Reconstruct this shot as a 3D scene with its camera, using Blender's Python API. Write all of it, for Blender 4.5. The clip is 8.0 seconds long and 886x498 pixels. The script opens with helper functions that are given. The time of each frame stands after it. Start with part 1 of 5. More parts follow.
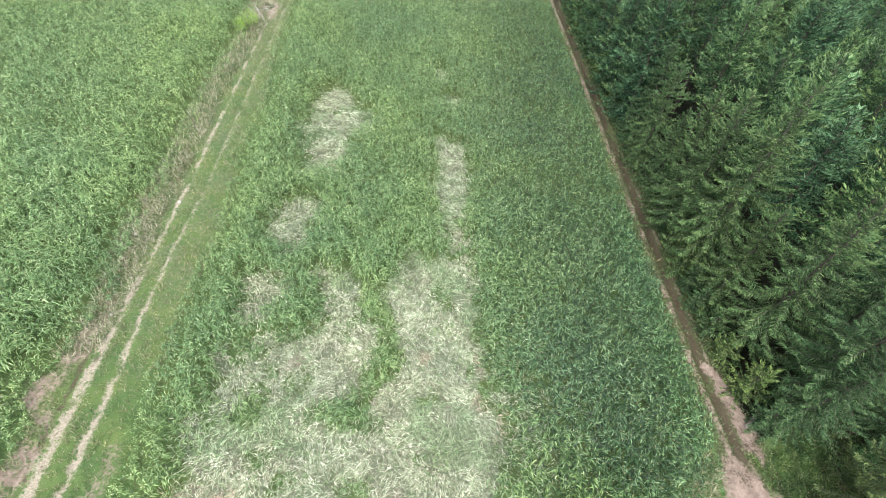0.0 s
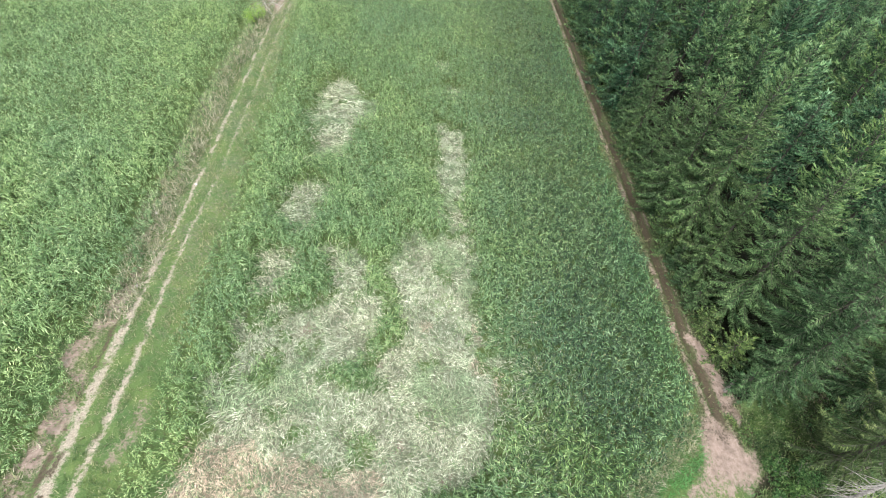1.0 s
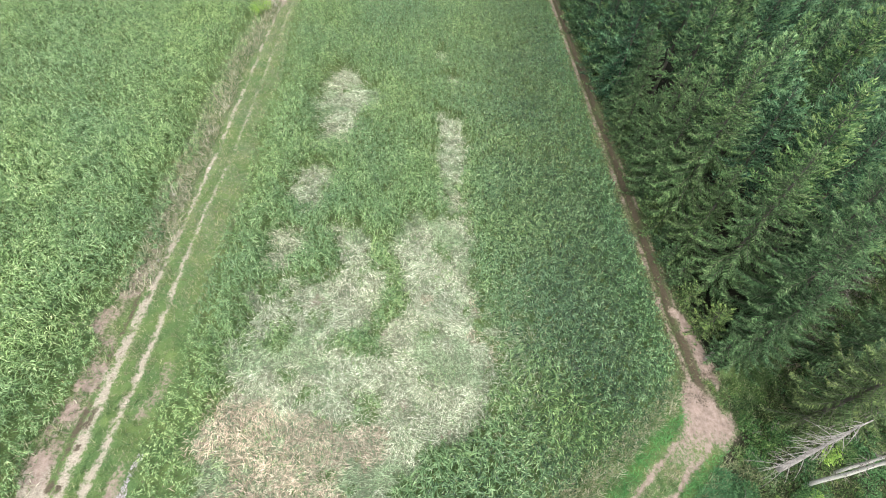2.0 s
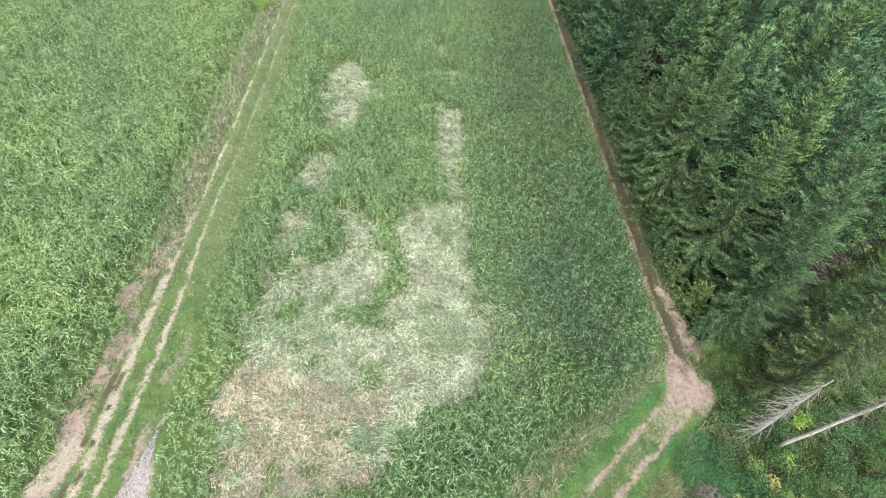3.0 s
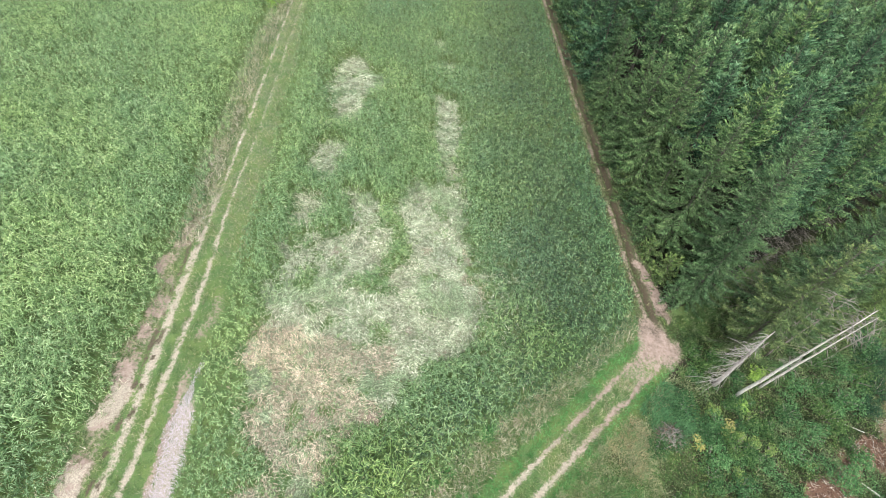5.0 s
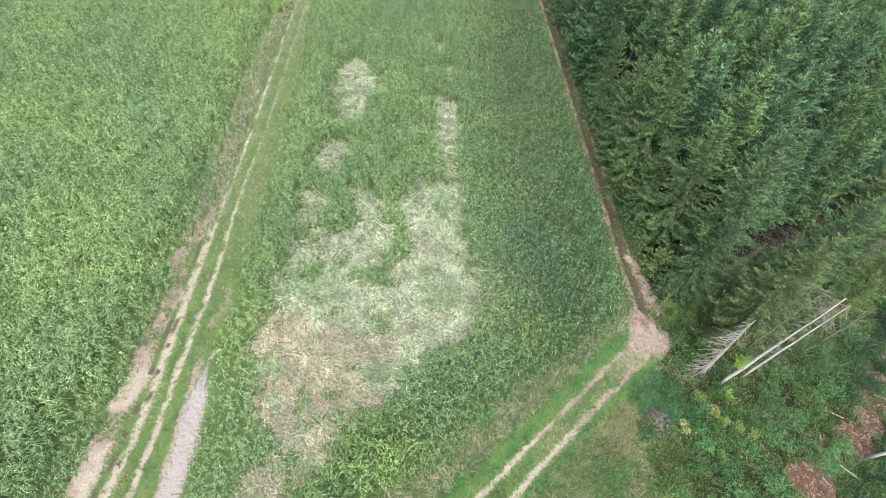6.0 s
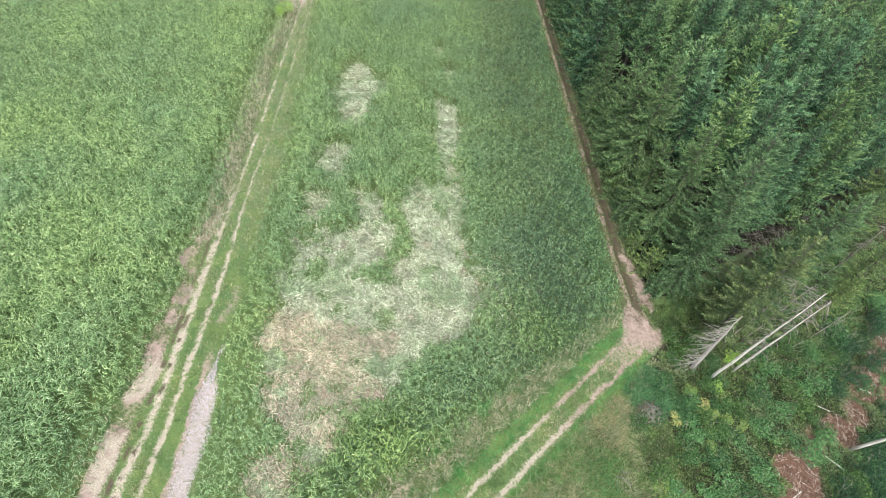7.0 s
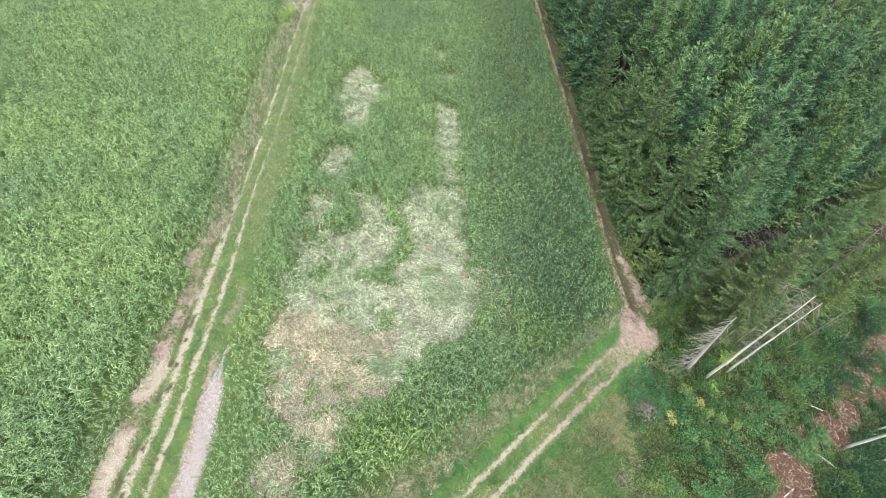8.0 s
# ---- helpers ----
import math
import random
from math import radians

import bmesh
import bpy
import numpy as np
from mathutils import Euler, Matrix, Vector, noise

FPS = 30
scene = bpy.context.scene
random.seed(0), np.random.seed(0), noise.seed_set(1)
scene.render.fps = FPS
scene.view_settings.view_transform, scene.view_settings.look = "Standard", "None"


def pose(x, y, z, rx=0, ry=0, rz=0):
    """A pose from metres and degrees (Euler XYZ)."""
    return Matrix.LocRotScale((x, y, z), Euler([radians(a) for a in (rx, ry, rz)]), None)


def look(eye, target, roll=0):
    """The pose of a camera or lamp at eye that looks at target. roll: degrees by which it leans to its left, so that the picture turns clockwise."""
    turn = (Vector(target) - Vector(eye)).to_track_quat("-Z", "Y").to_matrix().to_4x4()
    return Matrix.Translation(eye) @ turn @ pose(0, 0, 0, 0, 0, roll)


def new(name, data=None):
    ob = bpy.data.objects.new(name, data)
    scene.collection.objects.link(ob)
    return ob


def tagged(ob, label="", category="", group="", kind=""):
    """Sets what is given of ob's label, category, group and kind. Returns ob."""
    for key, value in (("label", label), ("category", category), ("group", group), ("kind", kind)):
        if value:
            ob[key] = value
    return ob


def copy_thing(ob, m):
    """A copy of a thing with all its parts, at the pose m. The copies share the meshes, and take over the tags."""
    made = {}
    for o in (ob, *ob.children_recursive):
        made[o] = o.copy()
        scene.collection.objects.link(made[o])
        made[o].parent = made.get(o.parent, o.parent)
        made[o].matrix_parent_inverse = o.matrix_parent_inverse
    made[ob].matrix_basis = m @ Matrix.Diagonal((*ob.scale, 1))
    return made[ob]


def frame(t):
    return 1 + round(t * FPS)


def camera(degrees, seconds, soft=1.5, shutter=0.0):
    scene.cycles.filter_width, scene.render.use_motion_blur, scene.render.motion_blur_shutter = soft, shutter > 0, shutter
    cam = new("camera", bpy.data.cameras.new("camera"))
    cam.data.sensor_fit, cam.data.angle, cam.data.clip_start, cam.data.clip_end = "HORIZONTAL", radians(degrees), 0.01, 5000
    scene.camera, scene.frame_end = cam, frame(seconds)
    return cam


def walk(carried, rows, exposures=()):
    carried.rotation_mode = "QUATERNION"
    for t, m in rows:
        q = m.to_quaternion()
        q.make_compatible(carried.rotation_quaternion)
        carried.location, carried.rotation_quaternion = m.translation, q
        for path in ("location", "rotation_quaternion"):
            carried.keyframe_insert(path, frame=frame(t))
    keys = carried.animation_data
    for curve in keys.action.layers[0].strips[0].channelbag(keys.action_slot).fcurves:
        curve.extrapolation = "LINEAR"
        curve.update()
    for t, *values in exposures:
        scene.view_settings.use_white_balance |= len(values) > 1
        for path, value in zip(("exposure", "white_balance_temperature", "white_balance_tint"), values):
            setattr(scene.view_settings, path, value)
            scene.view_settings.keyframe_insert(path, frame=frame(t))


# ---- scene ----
# camera: a drone that backs away and climbs
cam = camera(84.9, 8.0, soft=1.0)
ROWS = [
    (0.0, 4.711, 2.462, 28.609, 36.003, 0.005, 0.018),
    (0.5, 4.743, 1.165, 29.198, 35.793, 0.079, 0.051),
    (1.0, 4.771, -0.105, 29.818, 35.493, 0.125, 0.064),
    (1.5, 4.796, -1.348, 30.471, 35.142, 0.152, 0.062),
    (2.0, 4.823, -2.561, 31.155, 34.774, 0.166, 0.049),
    (2.5, 4.852, -3.741, 31.867, 34.415, 0.174, 0.028),
    (3.0, 4.886, -4.882, 32.604, 34.089, 0.181, 0.002),
    (3.5, 4.925, -5.977, 33.358, 33.811, 0.188, -0.024),
    (4.0, 4.967, -7.017, 34.123, 33.593, 0.199, -0.050),
    (4.5, 5.012, -7.993, 34.888, 33.440, 0.214, -0.072),
    (5.0, 5.058, -8.891, 35.643, 33.353, 0.233, -0.088),
    (5.5, 5.101, -9.697, 36.375, 33.325, 0.255, -0.098),
    (6.0, 5.137, -10.398, 37.069, 33.346, 0.277, -0.099),
    (6.5, 5.163, -10.975, 37.709, 33.399, 0.295, -0.091),
    (7.0, 5.173, -11.409, 38.277, 33.462, 0.304, -0.073),
    (7.5, 5.159, -11.681, 38.754, 33.507, 0.297, -0.045),
    (8.0, 5.116, -11.768, 39.118, 33.500, 0.268, -0.006),
]
walk(cam, [(t, pose(*p)) for t, *p in ROWS])

# ---- world and light: bright overcast day ----
world = bpy.data.worlds.new("overcast_sky")
scene.world = world
world.use_nodes = True
wt = world.node_tree
wt.nodes.clear()
w_out = wt.nodes.new("ShaderNodeOutputWorld")
w_bg = wt.nodes.new("ShaderNodeBackground")
w_sky = wt.nodes.new("ShaderNodeTexSky")
w_hsv = wt.nodes.new("ShaderNodeHueSaturation")
w_sky.sky_type = "NISHITA"
w_sky.sun_disc = False
SUN_EL, SUN_AZ = radians(60), radians(190)
w_sky.sun_elevation, w_sky.sun_rotation = SUN_EL, SUN_AZ
w_sky.air_density, w_sky.dust_density = 1.0, 3.0
w_hsv.inputs["Saturation"].default_value = 0.3
w_bg.inputs["Strength"].default_value = 0.15
wt.links.new(w_sky.outputs[0], w_hsv.inputs["Color"])
wt.links.new(w_hsv.outputs[0], w_bg.inputs["Color"])
wt.links.new(w_bg.outputs[0], w_out.inputs["Surface"])
sun = new("sun", bpy.data.lights.new("sun", "SUN"))
sun.data.energy, sun.data.angle, sun.data.color = 1.4, radians(45), (1.0, 0.97, 0.945)
sun_dir = Vector((math.sin(SUN_AZ) * math.cos(SUN_EL), math.cos(SUN_AZ) * math.cos(SUN_EL), math.sin(SUN_EL)))
sun.matrix_world = look(sun_dir * 100, (0, 0, 0))
scene.view_settings.exposure = 1.52

# ---- ground shape: a hillside that falls to the east and north ----
SLOPE_X, SLOPE_Y = -0.1656, -0.0884


def ease(v):
    a = np.abs(v)
    return np.sign(v) * np.where(a < 100, a, 100 + 50 * (1 - np.exp(-np.maximum(a - 100, 0) / 50)))


def slope(x, y):
    return SLOPE_X * ease(np.asarray(x, float)) + SLOPE_Y * ease(np.asarray(y, float))


def lattice(ix, iy, seed):
    h = (ix.astype(np.int64) * 374761393 + iy.astype(np.int64) * 668265263 + seed * 1274126177) & 0x7FFFFFFF
    h = ((h ^ (h >> 13)) * 1103515245) & 0x7FFFFFFF
    h = ((h ^ (h >> 15)) * 12345677) & 0x7FFFFFFF
    return (h & 0xFFFF) / 65535.0


def vnoise(x, y, size, seed=0):
    """Smooth value noise, 0 to 1, with patches of about that size in metres."""
    x, y = np.asarray(x, float) / size, np.asarray(y, float) / size
    ix, iy = np.floor(x), np.floor(y)
    fx, fy = x - ix, y - iy
    fx, fy = fx * fx * (3 - 2 * fx), fy * fy * (3 - 2 * fy)
    a, b = lattice(ix, iy, seed), lattice(ix + 1, iy, seed)
    c, d = lattice(ix, iy + 1, seed), lattice(ix + 1, iy + 1, seed)
    return (a * (1 - fx) + b * fx) * (1 - fy) + (c * (1 - fx) + d * fx) * fy


def fnoise(x, y, size, seed=0):
    return 0.55 * vnoise(x, y, size, seed) + 0.3 * vnoise(x, y, size / 2.3, seed + 7) + 0.15 * vnoise(x, y, size / 5.1, seed + 13)


def inside(x, y, poly):
    x, y = np.asarray(x, float), np.asarray(y, float)
    r = np.zeros(x.shape, bool)
    for (x0, y0), (x1, y1) in zip(poly, poly[1:] + poly[:1]):
        r ^= ((y0 > y) != (y1 > y)) & (x < (x1 - x0) * (y - y0) / (y1 - y0 + 1e-9) + x0)
    return r


def within(x, y, poly, soft):
    """Share of a small disc round each place that lies inside the outline."""
    total = inside(x, y, poly).astype(float)
    for k in range(8):
        a = k * math.pi / 4
        total = total + inside(x + soft * (0.5 + 0.5 * (k % 2)) * math.cos(a), y + soft * (0.5 + 0.5 * (k % 2)) * math.sin(a), poly)
    return total / 9


def step(v, lo, hi):
    q = np.clip((v - lo) / (hi - lo), 0, 1)
    return q * q * (3 - 2 * q)


def bend(y, ys, xs):
    return np.interp(y, ys, xs)


# lines of the plan, as x against y
def rut_west(y):
    return bend(y, [-20, -8, -2, 5, 10, 19, 30, 41, 48, 60, 90], [-16.7, -16.3, -15.9, -15.85, -16.0, -15.95, -15.9, -16.15, -16.35, -16.5, -17.4])


def rut_east(y):
    return bend(y, [-20, -8, -2, 0.5, 5, 8, 12, 18, 25, 30, 40, 57, 90], [-15.3, -14.95, -14.62, -14.72, -14.6, -14.42, -14.52, -14.7, -14.72, -14.55, -14.78, -15.15, -16.1])


def west_corn_edge(y):
    return bend(y, [-20, -8, -2.4, 0, 1.3, 2.4, 4, 6, 8, 10.4, 11.4, 12.5, 14, 16, 19, 22, 25.5, 29.5, 35, 44, 49, 56, 90], [-18.6, -18.5, -18.3, -17.95, -17.3, -18.1, -18.0, -17.5, -17.3, -17.2, -18.5, -18.5, -17.1, -17.1, -16.9, -17.2, -17.7, -17.4, -17.7, -18.1, -17.9, -17.7, -19.0])


def east_corn_west_edge(y):
    return bend(y, [-20, -8, -1.4, 0, 1.5, 3, 4.5, 8, 10, 13, 22, 25, 30, 34, 38, 42, 49, 56, 90], [-11.2, -11.2, -11.5, -11.8, -12.0, -12.7, -12.5, -12.1, -12.3, -12.5, -12.55, -12.3, -12.6, -13.5, -13.5, -13.2, -14.0, -14.6, -15.6])


def forest_track_edge(y):
    return bend(y, [5, 10, 18, 30, 46, 76, 110], [23.3, 23.1, 22.8, 22.6, 22.35, 21.8, 21.2])


def along_south_track(x, y):
    """Distance along and across the track that runs south-west from the junction; across is positive towards the wood."""
    ux, uy = 0.752, 0.659
    return (x - 6.2) * ux + (y + 7.4) * uy, (x - 6.2) * uy - (y + 7.4) * ux


LODGED_MAIN = [(-7.0, -9), (-7.4, -3.1), (-9.1, 4.2), (-8.9, 7.6), (-9.3, 13.8), (-7.1, 16.2), (-5.6, 17.2), (-0.6, 18.2), (0.9, 14.3), (1.3, 18), (1.0, 22), (3.6, 25.2), (7.0, 25.7), (8.0, 13), (8.4, 7.8), (3.8, 3.0), (-1.5, -0.9), (-3.3, -3.3), (-5.7, -6.5)]
SPOT_A = [(-8.8, 29.2), (-5.4, 29.4), (-5.4, 26.4), (-7.0, 23.6), (-8.2, 23.8)]
SPOT_B = [(-9.0, 21.0), (-7.2, 21.6), (-6.9, 18.6), (-8.6, 17.6)]
LODGED_SPOTS = [
    SPOT_A,
    SPOT_B,
    [(-8.6, 38.5), (-8.2, 42.0), (-7.0, 46.5), (-4.9, 45.2), (-4.2, 42.6), (-2.3, 41.6), (-4.9, 37.8), (-4.8, 32.4), (-6.9, 32.2)],
    [(4.4, 39.6), (6.2, 39.6), (6.6, 33.7), (6.6, 24.5), (4.6, 24.5), (4.5, 32.3)],
    [(-4.0, 22.4), (-1.8, 22.2), (-1.5, 17.8), (-4.2, 17)],
    [(3.6, 53.0), (5.2, 54.5), (5.4, 50.5), (3.9, 50)],
    [(5.0, 47.2), (6.8, 47.6), (6.6, 44.8), (5.2, 45.2)],
]
SOUTH_EDGE = [(-60, -16), (-9, -16), (-4.0, -10.5), (-0.8, -8.4), (2.3, -6.3), (5.2, -4.2), (7.9, -1.8), (11.4, 0.8), (15.2, 3.3), (18.9, 6.2), (21.6, 8.8)]


STANDS = ((-1.7, 11.2, 3.0, 1.2), (0.5, 14.5, 1.0, 3.0), (-0.6, 6.4, 0.9, 0.8), (-4.2, 7.8, 0.8, 0.7), (-5.6, -0.2, 0.8, 0.9), (-6.6, 11.6, 1.0, 0.8), (4.6, 20.5, 0.6, 0.9), (-2.0, 2.2, 0.7, 0.7))
FLAT_X0, FLAT_Y0, FLAT_STEP, FLAT_NX, FLAT_NY = -14.0, -16.0, 0.2, 150, 370


def flat_map():
    """The flattened share of the maize on a regular grid, ragged at its rims, and the same smoothed over a metre."""
    x, y = np.meshgrid(FLAT_X0 + FLAT_STEP * np.arange(FLAT_NX), FLAT_Y0 + FLAT_STEP * np.arange(FLAT_NY))
    wx, wy = x + 2.0 * (fnoise(x, y, 2.2, 31) - 0.5), y + 3.2 * (fnoise(x, y, 2.2, 32) - 0.5)
    base = within(wx, wy, LODGED_MAIN, 1.3)
    for poly in LODGED_SPOTS:
        base = np.maximum(base, 1.12 * within(wx, wy, poly, 0.9))
    # stands that were left upright
    for ix, iy, rx, ry in STANDS:
        base = base * step(np.hypot((wx - ix) / rx, (wy - iy) / ry), 0.75, 1.2)
    v = base + 2.3 * (fnoise(x, y, 1.9, 33) - 0.5) + 1.2 * (vnoise(x, y, 0.6, 34) - 0.5)
    share = step(v, 0.25, 0.8) * step(base, 0.02, 0.3)
    share[:2], share[-2:], share[:, :2], share[:, -2:] = 0, 0, 0, 0
    near = share.copy()
    for axis_no in (0, 1):
        near = sum(np.roll(near, k, axis_no) for k in range(-5, 6)) / 11
    near[:2], near[-2:], near[:, :2], near[:, -2:] = 0, 0, 0, 0
    return share, near


FLAT, FLAT_NEAR = flat_map()


def on_map(grid, x, y):
    u = np.clip((np.asarray(x, float) - FLAT_X0) / FLAT_STEP, 0, FLAT_NX - 1.001)
    w = np.clip((np.asarray(y, float) - FLAT_Y0) / FLAT_STEP, 0, FLAT_NY - 1.001)
    i, j = u.astype(int), w.astype(int)
    u, w = u - i, w - j
    return (grid[j, i] * (1 - u) + grid[j, i + 1] * u) * (1 - w) + (grid[j + 1, i] * (1 - u) + grid[j + 1, i + 1] * u) * w


def lodged(x, y):
    """0 to 1: how far the maize lies flat."""
    return on_map(FLAT, x, y)


def lodged_near(x, y):
    """0 to 1: how much of the maize round a place lies flat."""
    return on_map(FLAT_NEAR, x, y)


def thin(x, y):
    """0 to 1: where standing maize is sparse beside the flattened part."""
    return np.clip(1.2 - np.hypot((x - 10.6) / 4.0, (y - 11.0) / 8.0), 0, 1)


def south_edge(x):
    return np.interp(x, [p[0] for p in SOUTH_EDGE], [p[1] for p in SOUTH_EDGE])


def in_east_field(x, y):
    wob = 0.7 * (vnoise(x, y, 1.3, 5) - 0.5)
    return (x > east_corn_west_edge(y) + wob) & (x < forest_track_edge(y) - 0.95 + 0.5 * wob) & (y > south_edge(x) + 1.5 * wob + 0.2)


def in_west_field(x, y):
    wob = 1.3 * (fnoise(x, y, 1.5, 6) - 0.5)
    return x < west_corn_edge(y) + wob - 0.1


JUNCTION = [(22.7, 10.0), (24.4, 9.8), (25.3, 8.6), (25.7, 7.4), (25.7, 6.2), (24.6, 5.4), (23.2, 5.6), (21.9, 5.1), (20.9, 4.6), (20.6, 5.4), (21.9, 6.6), (22.2, 8.2)]
MUD_SLICK = [(23.9, 17.6), (24.3, 14.0), (24.6, 11.0), (25.4, 9.4), (25.9, 10.2), (25.7, 12.2), (25.6, 14.0), (24.9, 16.0)]
DEBRIS = [(34.2, -5.0, 2.1), (32.6, -7.2, 1.6), (37.0, -2.0, 1.1), (40.2, -1.3, 1.6), (42.6, 0.6, 1.3), (45.6, 4.0, 1.2), (47.2, 1.6, 1.2), (50.5, 7.6, 1.4), (51, 3.5, 1.0), (31, -9.5, 2.5), (35.9, -3.4, 0.9), (38.6, -1.6, 1.0), (42.3, -0.1, 1.1), (44.6, 2.5, 1.3), (46.4, 4.3, 1.1), (48.4, 5.9, 1.3), (47.6, 2.4, 1.0), (51.6, 8.0, 1.3)]


def zones(x, y):
    """Cover of the ground at each place, 0 to 1: sand, mud, grass, straw, damp, debris, litter with painted shade; and
    the relief in metres.
    """
    n1, n2, n3 = fnoise(x, y, 2.2, 1), fnoise(x, y, 0.9, 2), fnoise(x, y, 5.0, 3)
    wob = 0.35 * (n2 - 0.5)
    near = step(-y, -32, -2)
    wide = step(-y, -24, -9)
    rw, re = x - rut_west(y) + wob, x - rut_east(y) + wob
    # west track
    sand = np.exp(-(rw / (0.18 + 0.2 * near)) ** 2) * (0.45 + 0.55 * step(n2, 0.25 - 0.1 * near, 0.55)) + np.exp(-(re / (0.17 + 0.08 * near)) ** 2) * (0.3 + 0.3 * near + 0.4 * step(n2, 0.25, 0.5))
    edge_w, edge_e = west_corn_edge(y), east_corn_west_edge(y)
    on_west = (x > edge_w - 1.5) & (x < edge_e + 0.4) & (y < 110)
    margin = np.exp(-((x - (rut_west(y) + edge_w) / 2 + 0.5 + wob) / 0.75) ** 4)
    mud = margin * (0.4 + 0.6 * step(n1, 0.4 - 0.2 * near, 0.6 - 0.12 * near)) * (0.35 + 0.65 * wide)
    damp = 0.95 * np.exp(-((x - rut_west(y) + 0.55 + wob) / 0.2) ** 4) * step(n2, 0.3, 0.5) * (0.04 + 0.96 * wide)
    tread = vnoise(x, y, 0.42, 8)
    damp = damp * (0.35 + 0.65 * step(tread, 0.25, 0.55))
    damp = np.maximum(damp, 0.8 * near * np.exp(-((rw + 0.12) / 0.2) ** 4) * step(tread, 0.55, 0.75))
    sand = sand + (0.2 + 0.85 * wide) * margin * step(n1, 0.35, 0.6)
    lumps = step(vnoise(x, y, 0.34, 9), 0.28, 0.5)
    sand = np.where(on_west, sand * (0.8 + 0.2 * near) * (0.62 + 0.38 * lumps), 0)
    far_bare = np.exp(-(((x + 17.8) / 2.2) ** 4 + ((y - 62) / 3.0) ** 4))
    mud = np.where(on_west, mud, 0) + 0.8 * far_bare
    east_margin = np.where(on_west, np.exp(-((x - edge_e + 0.8 + 2 * wob) / 0.5) ** 4) * step(n1, 0.45, 0.6), 0)
    mud = np.maximum(mud, 0.42 * east_margin * step(-y, -14, -8))
    grass = np.where(on_west & (x > rut_west(y) - 0.5), 1.0, 0.75)
    dep = -0.10 * np.where(on_west, np.exp(-(rw / 0.4) ** 4) + np.exp(-(re / 0.3) ** 4) + 1.2 * np.exp(-((rw + 0.75) / 0.35) ** 4), 0)
    mud = np.maximum(mud, 0.7 * np.exp(-((x + 13.35 + 0.02 * y + 1.5 * wob) / 0.3) ** 4) * step(4.5 - y, 0.0, 3.0))
    sand = np.maximum(sand, 0.75 * np.exp(-((x + 12.62 + 0.02 * y) / 0.62) ** 4) * step(2.2 - y, 0.0, 2.5))
    # forest track
    fx = x - forest_track_edge(y)
    on_forest = (fx > -0.6) & (fx < 3.2) & (y > 8)
    brown = np.exp(-((fx - 0.25 + wob) / 0.33) ** 4) * step(n2, 0.12, 0.35) + 0.8 * np.exp(-((fx - 1.62 + wob) / 0.2) ** 4) * step(n2, 0.25, 0.5)
    rut = np.exp(-((fx - 1.02 + 0.6 * wob) / 0.36) ** 4)
    mud = np.where(on_forest, np.maximum(mud, (0.34 + 0.3 * step(n1, 0.4, 0.6)) * brown), mud)
    damp = np.where(on_forest, np.maximum(damp, rut * step(n1, 0.2, 0.45)), damp)
    grass = np.where(on_forest, 0.45, grass)
    dep = dep - 0.14 * np.where(on_forest, rut, 0)
    wx, wy = x + 1.0 * (n2 - 0.5), y + 1.0 * (n1 - 0.5)
    slick = np.maximum(within(wx, wy, MUD_SLICK, 0.35), within(wx + 1.6 * (n1 - 0.5), wy + 1.6 * (n2 - 0.5), JUNCTION, 0.9))
    mud = np.maximum(mud, slick)
    damp = np.where(slick > 0.4, 0.5 * step(n1, 0.56, 0.7), damp)
    # south track
    s, c = along_south_track(x, y)
    on_south = (s > -14) & (s < 22.5) & (np.abs(c - 0.7) < 3.4) & (slick < 0.8)
    wander = wob + 0.5 * (n1 - 0.5)
    sand_s = np.exp(-((c - 0.0 + wander) / 0.22) ** 2) + np.exp(-((c - 1.55 + wander) / 0.27) ** 2)
    sand_s *= (0.72 + 0.28 * step(n2, 0.25, 0.5)) * (0.7 + 0.3 * step(vnoise(x, y, 0.4, 10), 0.25, 0.5))
    fade = step(s, 6, 14)
    sand = np.where(on_south, np.maximum(sand, sand_s * (1 - 0.75 * fade)), sand)
    mud = np.where(on_south, np.maximum(mud, sand_s * 0.95 * step(s, 4, 8)), mud)
    mud = np.where(on_south, np.maximum(mud, 0.5 * np.exp(-((c - 0.75 + wander) / 1.2) ** 4) * step(s, 13, 20)), mud)
    dep = dep - 0.07 * np.where(on_south, sand_s, 0)
    grass = np.where(on_south, 1.0, grass)
    patchy = np.exp(-(((c + 3.1) / 1.2) ** 2)) * step(0.5 * n1 + 0.5 * n2, 0.48, 0.66) * (s > -14) * (s < 12)
    mud = np.maximum(mud, 0.5 * patchy)
    # maize fields: bare soil with straw where it lies flat
    lod = lodged(x, y) * in_east_field(x, y)
    dry = np.where(on_west, np.where(x < rut_west(y) - 0.3, 0.45, 0.4) * step(y, 4, 24) * (0.5 + 0.5 * step(n1, 0.3, 0.6)), 0)
    bare = lod * step(fnoise(x, y, 2.4, 35), 0.66, 0.76) * (y < 16)
    mud = np.maximum(mud, 0.7 * bare)
    straw = np.maximum(lod, dry)
    field = in_east_field(x, y) | in_west_field(x, y)
    grass = np.where(field, 0.75, grass)
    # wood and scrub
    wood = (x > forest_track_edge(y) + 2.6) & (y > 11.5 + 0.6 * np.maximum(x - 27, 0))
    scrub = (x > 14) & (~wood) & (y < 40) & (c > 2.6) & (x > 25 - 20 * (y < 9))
    # litter cover, which also carries the painted shade under crowns and scrub
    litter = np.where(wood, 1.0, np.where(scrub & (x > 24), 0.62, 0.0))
    grass = np.where(wood, 0.05, grass)
    grass = np.where(scrub, np.where(x < 21, 0.75, 0.42), grass)
